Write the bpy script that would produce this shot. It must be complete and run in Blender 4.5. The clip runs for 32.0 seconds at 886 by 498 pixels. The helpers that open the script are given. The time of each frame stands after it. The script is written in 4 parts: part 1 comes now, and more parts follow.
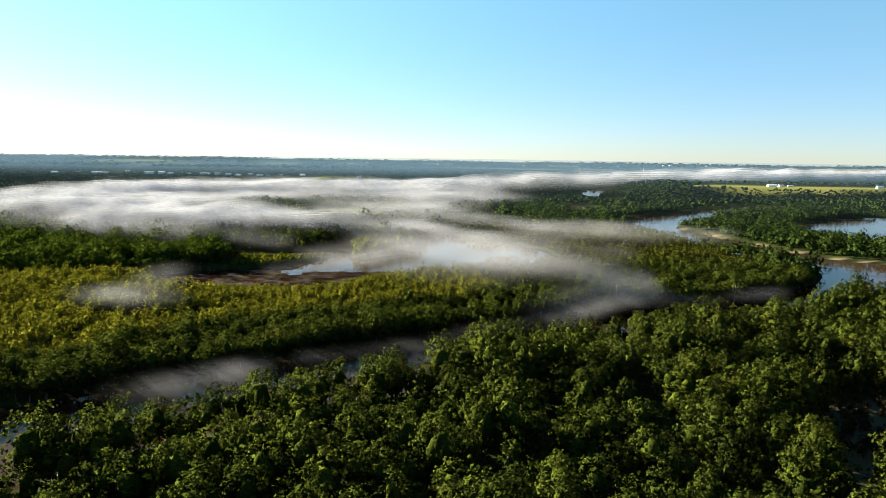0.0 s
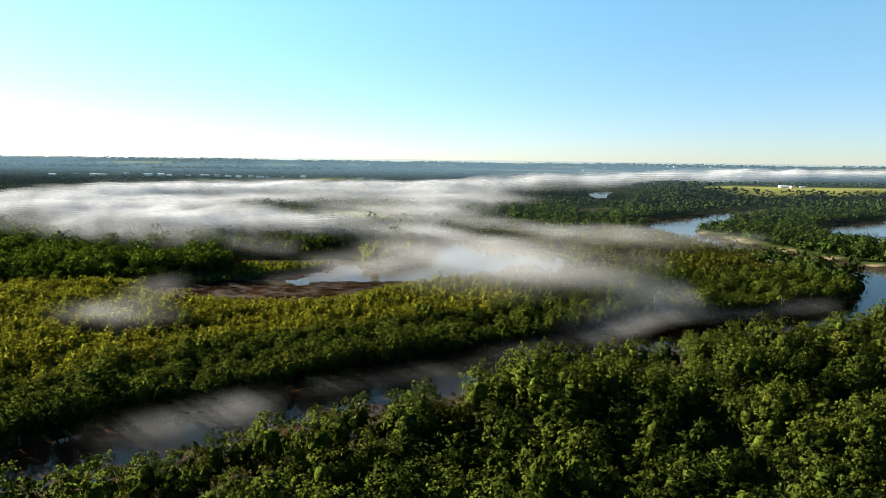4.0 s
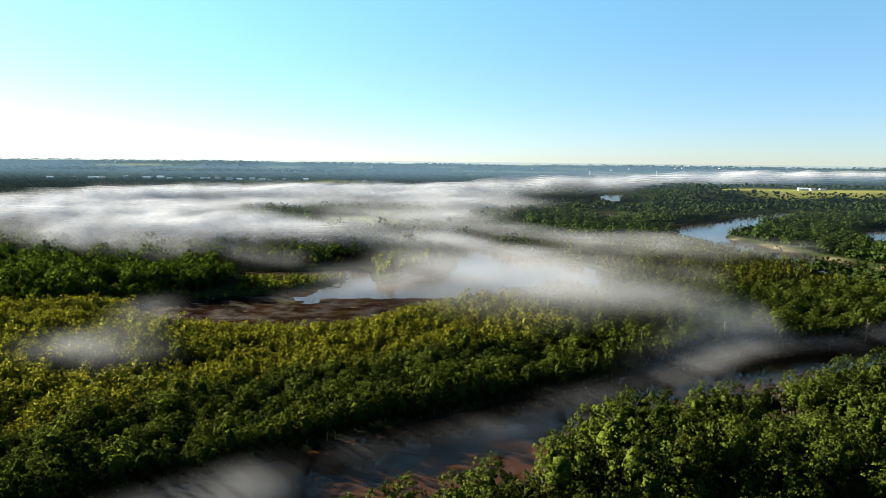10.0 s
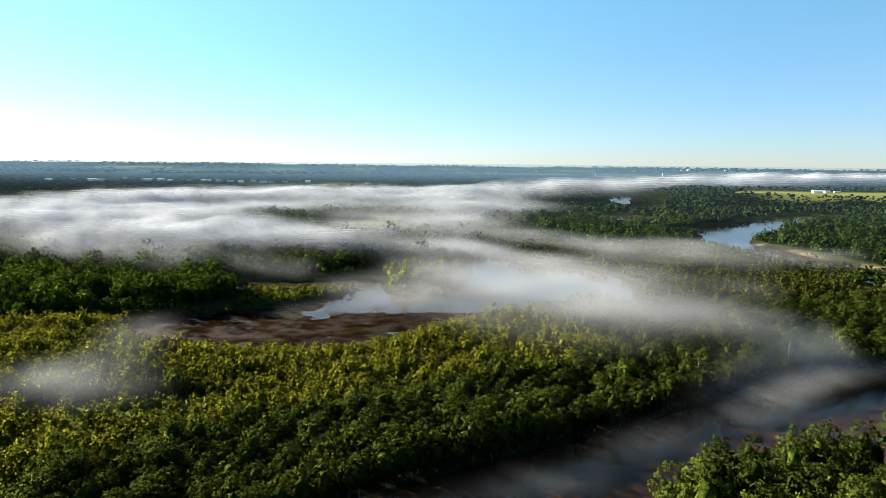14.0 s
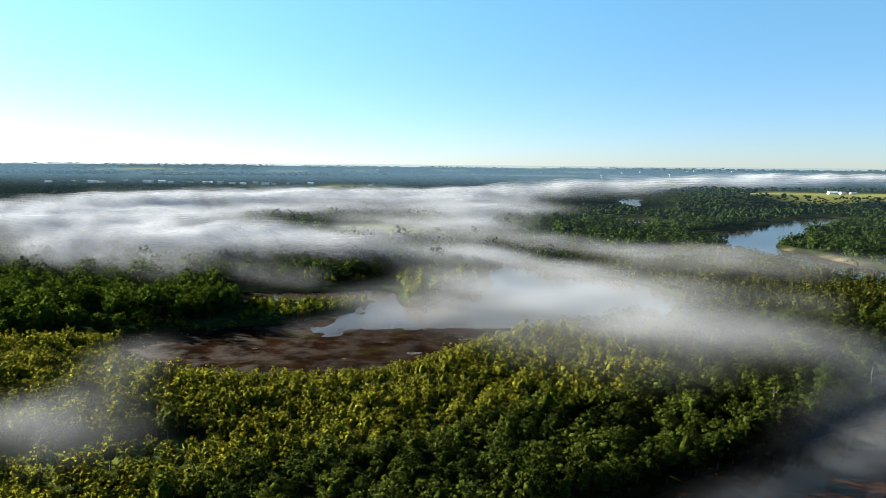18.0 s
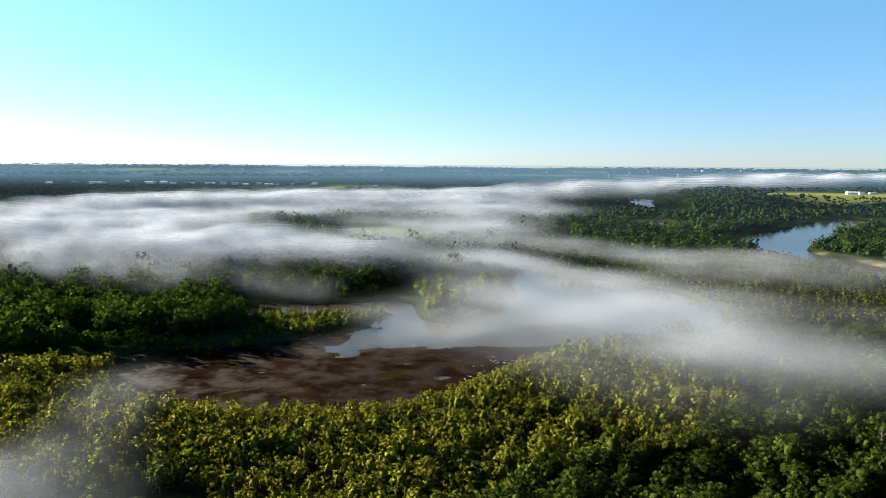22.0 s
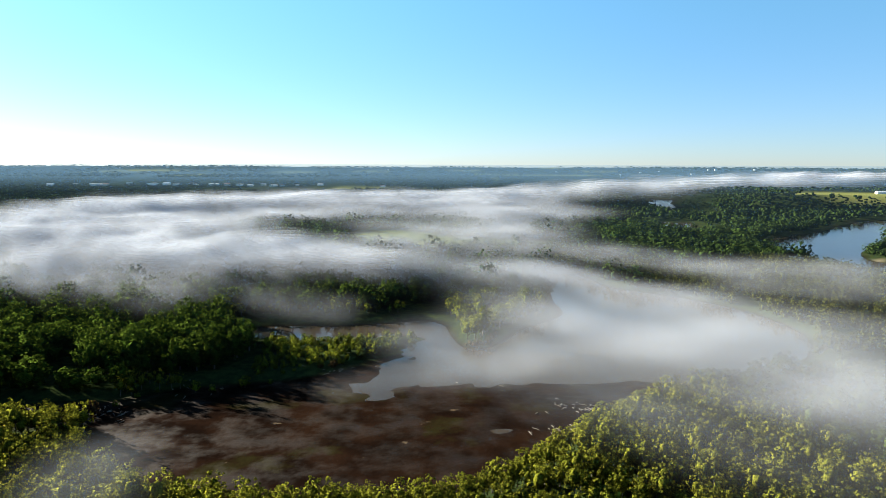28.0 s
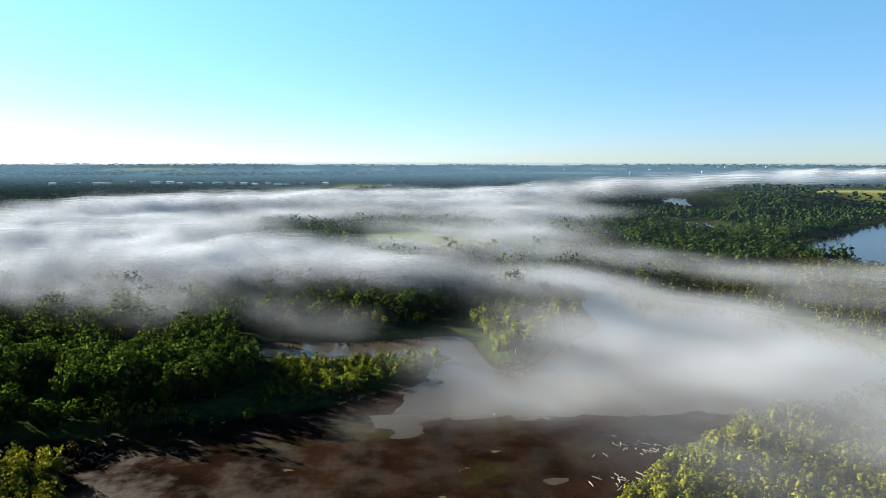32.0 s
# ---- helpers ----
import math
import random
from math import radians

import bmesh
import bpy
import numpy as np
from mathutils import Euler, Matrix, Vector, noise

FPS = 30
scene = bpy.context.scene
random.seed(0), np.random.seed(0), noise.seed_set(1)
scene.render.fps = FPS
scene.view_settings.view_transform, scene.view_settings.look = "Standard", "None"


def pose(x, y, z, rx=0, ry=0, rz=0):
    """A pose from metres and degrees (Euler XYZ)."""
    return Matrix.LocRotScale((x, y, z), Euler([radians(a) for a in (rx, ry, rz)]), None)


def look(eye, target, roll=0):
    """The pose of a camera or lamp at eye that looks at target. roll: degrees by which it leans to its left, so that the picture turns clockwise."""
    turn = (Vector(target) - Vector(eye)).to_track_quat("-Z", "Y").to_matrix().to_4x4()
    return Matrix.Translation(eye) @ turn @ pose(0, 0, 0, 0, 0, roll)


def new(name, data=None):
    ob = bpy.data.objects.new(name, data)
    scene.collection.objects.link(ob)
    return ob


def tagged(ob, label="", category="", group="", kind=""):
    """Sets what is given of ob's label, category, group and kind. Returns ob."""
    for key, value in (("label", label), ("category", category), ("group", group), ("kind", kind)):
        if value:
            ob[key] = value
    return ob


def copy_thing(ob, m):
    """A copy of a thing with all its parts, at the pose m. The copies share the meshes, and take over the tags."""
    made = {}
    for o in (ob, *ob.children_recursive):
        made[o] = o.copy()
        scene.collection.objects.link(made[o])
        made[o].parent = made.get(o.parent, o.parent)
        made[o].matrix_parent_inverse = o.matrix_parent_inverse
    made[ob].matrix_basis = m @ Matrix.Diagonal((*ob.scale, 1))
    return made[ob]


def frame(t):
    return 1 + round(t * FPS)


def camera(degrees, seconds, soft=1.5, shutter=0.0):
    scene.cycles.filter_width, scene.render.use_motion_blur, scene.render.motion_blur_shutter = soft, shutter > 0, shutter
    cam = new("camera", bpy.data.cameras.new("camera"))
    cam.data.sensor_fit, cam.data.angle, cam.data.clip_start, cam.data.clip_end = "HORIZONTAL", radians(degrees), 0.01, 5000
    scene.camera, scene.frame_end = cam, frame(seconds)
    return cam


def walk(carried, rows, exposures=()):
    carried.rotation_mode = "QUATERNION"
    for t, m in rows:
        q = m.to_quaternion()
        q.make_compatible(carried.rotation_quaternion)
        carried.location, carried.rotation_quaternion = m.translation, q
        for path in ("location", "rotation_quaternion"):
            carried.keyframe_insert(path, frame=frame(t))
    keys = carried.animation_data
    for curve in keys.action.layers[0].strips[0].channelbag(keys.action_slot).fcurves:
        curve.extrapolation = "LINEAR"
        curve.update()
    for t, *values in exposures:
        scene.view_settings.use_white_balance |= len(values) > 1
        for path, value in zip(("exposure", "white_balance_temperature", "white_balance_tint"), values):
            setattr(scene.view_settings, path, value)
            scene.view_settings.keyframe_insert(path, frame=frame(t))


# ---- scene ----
cam = camera(66.0, 32.0, soft=0.8)

PATH = [
    (0, pose(0.00, 0.00, 110, 82.380, 0, -0.000) @ pose(0, 0, 0, 0, 0, 0.853)),
    (1, pose(-3.93, 11.18, 110, 82.405, 0, -0.007) @ pose(0, 0, 0, 0, 0, 0.826)),
    (2, pose(-7.80, 22.31, 110, 82.430, 0, -0.013) @ pose(0, 0, 0, 0, 0, 0.799)),
    (3, pose(-11.56, 33.32, 110, 82.454, 0, -0.016) @ pose(0, 0, 0, 0, 0, 0.773)),
    (4, pose(-15.14, 44.17, 110, 82.478, 0, -0.015) @ pose(0, 0, 0, 0, 0, 0.747)),
    (5, pose(-18.53, 54.83, 110, 82.500, 0, -0.010) @ pose(0, 0, 0, 0, 0, 0.721)),
    (6, pose(-21.80, 65.44, 110, 82.522, 0, 0.000) @ pose(0, 0, 0, 0, 0, 0.698)),
    (7, pose(-25.05, 76.17, 110, 82.545, 0, 0.014) @ pose(0, 0, 0, 0, 0, 0.680)),
    (8, pose(-28.40, 87.21, 110, 82.571, 0, 0.031) @ pose(0, 0, 0, 0, 0, 0.667)),
    (9, pose(-31.92, 98.64, 110, 82.600, 0, 0.050) @ pose(0, 0, 0, 0, 0, 0.661)),
    (10, pose(-35.59, 110.33, 110, 82.634, 0, 0.070) @ pose(0, 0, 0, 0, 0, 0.659)),
    (11, pose(-39.32, 122.04, 110, 82.671, 0, 0.090) @ pose(0, 0, 0, 0, 0, 0.658)),
    (12, pose(-43.05, 133.54, 110, 82.710, 0, 0.109) @ pose(0, 0, 0, 0, 0, 0.655)),
    (13, pose(-46.74, 144.67, 110, 82.752, 0, 0.126) @ pose(0, 0, 0, 0, 0, 0.646)),
    (14, pose(-50.40, 155.56, 110, 82.794, 0, 0.143) @ pose(0, 0, 0, 0, 0, 0.631)),
    (15, pose(-54.05, 166.36, 110, 82.832, 0, 0.163) @ pose(0, 0, 0, 0, 0, 0.611)),
    (16, pose(-57.73, 177.28, 110, 82.863, 0, 0.190) @ pose(0, 0, 0, 0, 0, 0.587)),
    (17, pose(-61.46, 188.43, 110, 82.885, 0, 0.226) @ pose(0, 0, 0, 0, 0, 0.558)),
    (18, pose(-65.23, 199.79, 110, 82.899, 0, 0.269) @ pose(0, 0, 0, 0, 0, 0.527)),
    (19, pose(-69.04, 211.29, 110, 82.905, 0, 0.318) @ pose(0, 0, 0, 0, 0, 0.495)),
    (20, pose(-72.87, 222.85, 110, 82.906, 0, 0.371) @ pose(0, 0, 0, 0, 0, 0.466)),
    (21, pose(-76.72, 234.42, 110, 82.902, 0, 0.425) @ pose(0, 0, 0, 0, 0, 0.439)),
    (22, pose(-80.59, 246.00, 110, 82.896, 0, 0.481) @ pose(0, 0, 0, 0, 0, 0.413)),
    (23, pose(-84.50, 257.59, 110, 82.889, 0, 0.535) @ pose(0, 0, 0, 0, 0, 0.384)),
    (24, pose(-88.46, 269.21, 110, 82.884, 0, 0.586) @ pose(0, 0, 0, 0, 0, 0.351)),
    (25, pose(-92.48, 280.86, 110, 82.882, 0, 0.634) @ pose(0, 0, 0, 0, 0, 0.311)),
    (26, pose(-96.47, 292.57, 110, 82.883, 0, 0.683) @ pose(0, 0, 0, 0, 0, 0.267)),
    (27, pose(-100.36, 304.35, 110, 82.887, 0, 0.740) @ pose(0, 0, 0, 0, 0, 0.226)),
    (28, pose(-104.04, 316.23, 110, 82.894, 0, 0.811) @ pose(0, 0, 0, 0, 0, 0.190)),
    (29, pose(-107.49, 328.17, 110, 82.899, 0, 0.899) @ pose(0, 0, 0, 0, 0, 0.164)),
    (30, pose(-110.90, 339.96, 110, 82.876, 0, 0.993) @ pose(0, 0, 0, 0, 0, 0.135)),
    (31, pose(-114.47, 351.44, 110, 82.805, 0, 1.083) @ pose(0, 0, 0, 0, 0, 0.094)),
    (32, pose(-118.14, 362.71, 110, 82.706, 0, 1.168) @ pose(0, 0, 0, 0, 0, 0.045)),
]
walk(cam, PATH, exposures=((0, 3.56, 6850, 10), (8, 3.54, 6650, 10), (14, 3.48, 6400, 10), (18, 3.43, 6200, 10), (32, 3.40, 6050, 10)))

# ---- light ----
SUN_ELEVATION = 14.5
SUN_AZIMUTH = 302.0  # compass degrees, clockwise from +y
_e, _a = radians(SUN_ELEVATION), radians(SUN_AZIMUTH)
SUN_DIR = Vector((math.sin(_a) * math.cos(_e), math.cos(_a) * math.cos(_e), math.sin(_e)))
world = bpy.data.worlds.new("morning_sky")
scene.world = world
world.use_nodes = True
wn, wl = world.node_tree.nodes, world.node_tree.links
sky = wn.new("ShaderNodeTexSky")
sky.sky_type = "NISHITA"
sky.sun_disc = False
sky.sun_elevation, sky.sun_rotation = _e, _a
sky.altitude, sky.air_density, sky.dust_density, sky.ozone_density = 200, 0.75, 0.1, 1.8
wn["Background"].inputs["Strength"].default_value = 0.0185
tone = wn.new("ShaderNodeMix")
tone.data_type, tone.blend_type = "RGBA", "MULTIPLY"
tone.inputs["Factor"].default_value = 1.0
up = wn.new("ShaderNodeSeparateXYZ")
wl.new(wn.new("ShaderNodeTexCoord").outputs["Generated"], up.inputs[0])
rise = wn.new("ShaderNodeMapRange")
rise.interpolation_type = "SMOOTHSTEP"
rise.inputs["From Min"].default_value, rise.inputs["From Max"].default_value = -0.05, 0.42
wl.new(up.outputs["Z"], rise.inputs["Value"])
clear = wn.new("ShaderNodeMix")
clear.data_type = "RGBA"
clear.inputs[6].default_value, clear.inputs[7].default_value = (0.62, 0.68, 0.88, 1), (1.0, 1.50, 1.32, 1)
wl.new(rise.outputs[0], clear.inputs["Factor"])
zenith = wn.new("ShaderNodeMapRange")
zenith.interpolation_type = "SMOOTHSTEP"
zenith.inputs["From Min"].default_value, zenith.inputs["From Max"].default_value = 0.4, 0.85
wl.new(up.outputs["Z"], zenith.inputs["Value"])
deep = wn.new("ShaderNodeMix")
deep.data_type = "RGBA"
deep.inputs[7].default_value = (0.6, 0.75, 0.85, 1)
wl.new(zenith.outputs[0], deep.inputs["Factor"])
wl.new(clear.outputs[2], deep.inputs[6])
wl.new(deep.outputs[2], tone.inputs[7])
wl.new(sky.outputs[0], tone.inputs[6])
wl.new(tone.outputs[2], wn["Background"].inputs["Color"])
lamp = bpy.data.lights.new("sun", "SUN")
lamp.energy, lamp.angle, lamp.color = 5.0, radians(0.6), (1.0, 0.87, 0.66)
new("sun", lamp).matrix_world = look(SUN_DIR * 500, (0, 0, 0))
scene.cycles.transparent_max_bounces = 128


# ---- materials ----
def material(name, rough=0.8):
    m = bpy.data.materials.new(name)
    m.use_nodes = True
    n, l = m.node_tree.nodes, m.node_tree.links
    b = n["Principled BSDF"]
    b.inputs["Roughness"].default_value = rough
    return m, n, l, b


def mix(n, l, fac, a, b):
    x = n.new("ShaderNodeMix")
    x.data_type = "RGBA"
    for sock, v in ((x.inputs["Factor"], fac), (x.inputs[6], a), (x.inputs[7], b)):
        if hasattr(v, "is_linked"):
            l.new(v, sock)
        else:
            sock.default_value = v if isinstance(v, float) else (*v, 1)
    return x.outputs[2]


def noise_tex(n, l, scale, detail=3.0, rough=0.55, vec=None):
    t = n.new("ShaderNodeTexNoise")
    t.inputs["Scale"].default_value, t.inputs["Detail"].default_value, t.inputs["Roughness"].default_value = scale, detail, rough
    if vec is None:
        g = n.new("ShaderNodeNewGeometry")
        vec = g.outputs["Position"]
    l.new(vec, t.inputs["Vector"])
    return t.outputs["Fac"]


def ramp(n, l, src, lo, hi):
    r = n.new("ShaderNodeMapRange")
    r.interpolation_type = "SMOOTHSTEP"
    r.inputs["From Min"].default_value, r.inputs["From Max"].default_value = lo, hi
    l.new(src, r.inputs["Value"])
    return r.outputs["Result"]


def attribute(n, name):
    a = n.new("ShaderNodeAttribute")
    a.attribute_name = name
    return a.outputs["Fac"]


def maths(n, l, op, a, b):
    x = n.new("ShaderNodeMath")
    x.operation = op
    for i, v in enumerate((a, b)):
        if hasattr(v, "is_linked"):
            l.new(v, x.inputs[i])
        else:
            x.inputs[i].default_value = v
    return x.outputs[0]


def leaf_material(name, dark, light, autumn, own=False):
    """Leaves: tint per tree, speckle per leaf clump, shade painted into the gaps, light through the blades."""
    m, n, l, b = material(name, 0.62)
    b.inputs["Specular IOR Level"].default_value = 0.0
    if own:
        tint = n.new("ShaderNodeObjectInfo").outputs["Random"]
    else:
        tint = attribute(n, "tint")
    dark, light, autumn = (tuple(0.38 * v for v in col) for col in (dark, light, autumn))
    c = mix(n, l, tint, dark, light)
    isl = n.new("ShaderNodeNewGeometry").outputs["Random Per Island"]
    c = mix(n, l, maths(n, l, "MULTIPLY", isl, 0.5), c, tuple(0.5 * (p + q) * 1.25 for p, q in zip(light, light)))
    c = mix(n, l, maths(n, l, "MULTIPLY", ramp(n, l, noise_tex(n, l, 0.035), 0.58, 0.75), 0.55), c, autumn)
    # shade between the leaves, put into the colour as small dark specks
    gap_shade = noise_tex(n, l, 2.4, 3.0, 0.65)
    c = mix(n, l, ramp(n, l, gap_shade, 0.34, 0.62), tuple(v * 0.35 for v in dark), c)
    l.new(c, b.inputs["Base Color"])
    ruffle = n.new("ShaderNodeBump")
    ruffle.inputs["Strength"].default_value, ruffle.inputs["Distance"].default_value = 0.7, 0.7
    bulge = n.new("ShaderNodeAttribute")
    bulge.attribute_name = "bulge"
    turned = n.new("ShaderNodeVectorTransform")
    turned.vector_type, turned.convert_from, turned.convert_to = "NORMAL", "OBJECT", "WORLD"
    l.new(bulge.outputs["Vector"], turned.inputs[0])
    blade = n.new("ShaderNodeMix")
    blade.data_type = "VECTOR"
    blade.inputs["Factor"].default_value = 0.76
    l.new(n.new("ShaderNodeNewGeometry").outputs["Normal"], blade.inputs[4])
    l.new(turned.outputs[0], blade.inputs[5])
    unit = n.new("ShaderNodeVectorMath")
    unit.operation = "NORMALIZE"
    l.new(blade.outputs[1], unit.inputs[0])
    l.new(unit.outputs[0], ruffle.inputs["Normal"])
    l.new(noise_tex(n, l, 1.7, 3.0, 0.6), ruffle.inputs["Height"])
    l.new(ruffle.outputs[0], b.inputs["Normal"])
    tr = n.new("ShaderNodeBsdfTranslucent")
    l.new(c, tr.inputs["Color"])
    s = n.new("ShaderNodeMixShader")
    s.inputs[0].default_value = 0.10
    l.new(b.outputs[0], s.inputs[1])
    l.new(tr.outputs[0], s.inputs[2])
    l.new(s.outputs[0], n["Material Output"].inputs["Surface"])
    return m


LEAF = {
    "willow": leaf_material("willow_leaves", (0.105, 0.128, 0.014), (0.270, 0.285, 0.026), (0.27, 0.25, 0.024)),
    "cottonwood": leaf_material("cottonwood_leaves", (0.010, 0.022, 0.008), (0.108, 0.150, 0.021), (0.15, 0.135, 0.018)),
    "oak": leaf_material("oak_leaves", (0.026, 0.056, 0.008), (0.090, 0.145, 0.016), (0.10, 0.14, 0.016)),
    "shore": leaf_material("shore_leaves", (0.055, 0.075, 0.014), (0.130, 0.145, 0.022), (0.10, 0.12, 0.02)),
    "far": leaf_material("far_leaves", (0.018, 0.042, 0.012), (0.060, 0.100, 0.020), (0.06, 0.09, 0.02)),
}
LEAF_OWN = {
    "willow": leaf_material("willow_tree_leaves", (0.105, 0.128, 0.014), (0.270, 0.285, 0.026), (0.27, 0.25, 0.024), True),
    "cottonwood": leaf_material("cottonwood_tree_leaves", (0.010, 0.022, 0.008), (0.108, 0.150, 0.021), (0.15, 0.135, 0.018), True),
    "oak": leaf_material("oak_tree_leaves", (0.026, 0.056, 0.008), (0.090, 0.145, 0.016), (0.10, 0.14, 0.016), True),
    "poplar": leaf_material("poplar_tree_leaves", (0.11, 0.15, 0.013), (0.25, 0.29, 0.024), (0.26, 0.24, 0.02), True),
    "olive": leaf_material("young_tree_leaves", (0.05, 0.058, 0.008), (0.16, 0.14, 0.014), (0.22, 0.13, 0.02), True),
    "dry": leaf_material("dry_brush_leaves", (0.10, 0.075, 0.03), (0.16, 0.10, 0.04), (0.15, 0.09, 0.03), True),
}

BARK, n, l, b = material("bark", 0.9)
l.new(mix(n, l, noise_tex(n, l, 3.0), (0.018, 0.015, 0.011), (0.045, 0.037, 0.028)), b.inputs["Base Color"])
BLEACHED, n, l, b = material("bleached_wood", 0.85)
l.new(mix(n, l, noise_tex(n, l, 2.0), (0.05, 0.043, 0.034), (0.12, 0.105, 0.085)), b.inputs["Base Color"])

GROUND, n, l, b = material("ground_cover", 0.95)
b.inputs["Specular IOR Level"].default_value = 0.05
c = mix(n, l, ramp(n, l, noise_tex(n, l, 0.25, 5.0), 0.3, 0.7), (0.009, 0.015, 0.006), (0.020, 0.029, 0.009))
grass = mix(n, l, ramp(n, l, noise_tex(n, l, 0.06, 6.0), 0.3, 0.7), (0.035, 0.055, 0.014), (0.07, 0.085, 0.022))
c = mix(n, l, attribute(n, "grass"), c, grass)
crop = mix(n, l, noise_tex(n, l, 0.02, 4.0), (0.11, 0.125, 0.03), (0.16, 0.16, 0.05))
c = mix(n, l, attribute(n, "crop"), c, crop)
mud = mix(n, l, ramp(n, l, noise_tex(n, l, 0.045, 6.0), 0.35, 0.68), (0.0036, 0.0021, 0.0015), (0.0085, 0.0045, 0.0028))
mud = mix(n, l, ramp(n, l, noise_tex(n, l, 0.028, 5.0, 0.6), 0.54, 0.66), mud, (0.009, 0.0078, 0.003))
mud = mix(n, l, ramp(n, l, noise_tex(n, l, 0.11, 3.0), 0.70, 0.76), mud, (0.04, 0.03, 0.019))
c = mix(n, l, attribute(n, "mud"), c, mud)
sand = mix(n, l, noise_tex(n, l, 0.15, 5.0), (0.075, 0.062, 0.042), (0.15, 0.128, 0.09))
c = mix(n, l, attribute(n, "sand"), c, sand)
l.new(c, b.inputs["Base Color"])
wet = maths(n, l, "MULTIPLY", attribute(n, "mud"), ramp(n, l, noise_tex(n, l, 0.06, 5.0, 0.6), 0.42, 0.68))
l.new(maths(n, l, "SUBTRACT", 0.95, maths(n, l, "MULTIPLY", wet, 0.3)), b.inputs["Roughness"])
l.new(maths(n, l, "MULTIPLY", wet, 0.025), b.inputs["Specular IOR Level"])
bump = n.new("ShaderNodeBump")
bump.inputs["Strength"].default_value, bump.inputs["Distance"].default_value = 0.35, 0.4
l.new(noise_tex(n, l, 0.5, 6.0), bump.inputs["Height"])
l.new(bump.outputs[0], b.inputs["Normal"])

WATER, n, l, b = material("silty_water", 0.09)
place = n.new("ShaderNodeSeparateXYZ")
l.new(n.new("ShaderNodeNewGeometry").outputs["Position"], place.inputs[0])
inland = ramp(n, l, maths(n, l, "SUBTRACT", place.outputs["Y"], maths(n, l, "MULTIPLY", place.outputs["X"], 0.55)), 420.0, 500.0)
silt = mix(n, l, noise_tex(n, l, 0.01, 3.0), (0.026, 0.012, 0.005), (0.017, 0.0085, 0.004))
l.new(mix(n, l, inland, silt, (0.022, 0.018, 0.013)), b.inputs["Base Color"])
b.inputs["IOR"].default_value = 1.33
b.inputs["Specular IOR Level"].default_value = 0.08
bump = n.new("ShaderNodeBump")
bump.inputs["Strength"].default_value, bump.inputs["Distance"].default_value = 0.15, 0.05
l.new(noise_tex(n, l, 0.7, 4.0), bump.inputs["Height"])
l.new(bump.outputs[0], b.inputs["Normal"])


def paint(name, col, rough=0.6, vary=0.12, scale=0.4):
    m, n, l, b = material(name, rough)
    l.new(mix(n, l, noise_tex(n, l, scale), tuple(v * (1 - vary) for v in col), tuple(min(0.95, v * (1 + vary)) for v in col)), b.inputs["Base Color"])
    return m


WHITE = paint("white_cladding", (0.78, 0.77, 0.74))
CREAM = paint("cream_cladding", (0.6, 0.54, 0.44))
GREY_ROOF = paint("grey_roof", (0.32, 0.33, 0.35))
WHITE_ROOF = paint("white_roof", (0.74, 0.75, 0.76))
RED_ROOF = paint("rust_roof", (0.3, 0.14, 0.09))
GLASS = paint("dark_glazing", (0.03, 0.04, 0.05), 0.1)
STEEL = paint("pale_steel", (0.7, 0.72, 0.74), 0.4)


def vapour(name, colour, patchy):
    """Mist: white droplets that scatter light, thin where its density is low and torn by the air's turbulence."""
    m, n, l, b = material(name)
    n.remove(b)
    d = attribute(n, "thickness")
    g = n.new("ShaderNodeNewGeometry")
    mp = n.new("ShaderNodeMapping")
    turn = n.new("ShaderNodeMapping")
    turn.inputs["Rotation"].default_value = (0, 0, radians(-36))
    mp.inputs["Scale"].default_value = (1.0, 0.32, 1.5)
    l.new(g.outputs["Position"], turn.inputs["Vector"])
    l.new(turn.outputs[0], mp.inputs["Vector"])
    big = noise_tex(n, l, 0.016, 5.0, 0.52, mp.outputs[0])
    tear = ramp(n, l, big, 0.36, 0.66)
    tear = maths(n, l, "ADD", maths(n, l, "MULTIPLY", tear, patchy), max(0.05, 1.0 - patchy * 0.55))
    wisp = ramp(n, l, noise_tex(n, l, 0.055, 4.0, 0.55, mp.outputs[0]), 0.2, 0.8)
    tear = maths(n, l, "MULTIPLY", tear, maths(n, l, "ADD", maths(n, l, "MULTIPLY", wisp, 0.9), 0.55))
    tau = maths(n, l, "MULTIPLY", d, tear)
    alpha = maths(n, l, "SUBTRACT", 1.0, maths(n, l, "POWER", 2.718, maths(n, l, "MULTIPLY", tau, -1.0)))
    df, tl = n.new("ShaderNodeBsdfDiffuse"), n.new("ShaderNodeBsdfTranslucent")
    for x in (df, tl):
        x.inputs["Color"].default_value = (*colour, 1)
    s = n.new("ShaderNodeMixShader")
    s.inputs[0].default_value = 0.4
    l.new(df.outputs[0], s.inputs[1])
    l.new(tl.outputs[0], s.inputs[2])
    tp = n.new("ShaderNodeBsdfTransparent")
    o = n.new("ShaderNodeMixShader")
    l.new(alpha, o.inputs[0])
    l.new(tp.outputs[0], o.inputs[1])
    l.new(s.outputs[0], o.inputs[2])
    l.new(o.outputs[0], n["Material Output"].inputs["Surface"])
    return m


MIST = vapour("mist", (0.41, 0.45, 0.515), 1.1)
# the far air's blue veil, painted into the colour of the haze sheets
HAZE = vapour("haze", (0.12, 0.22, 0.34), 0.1)


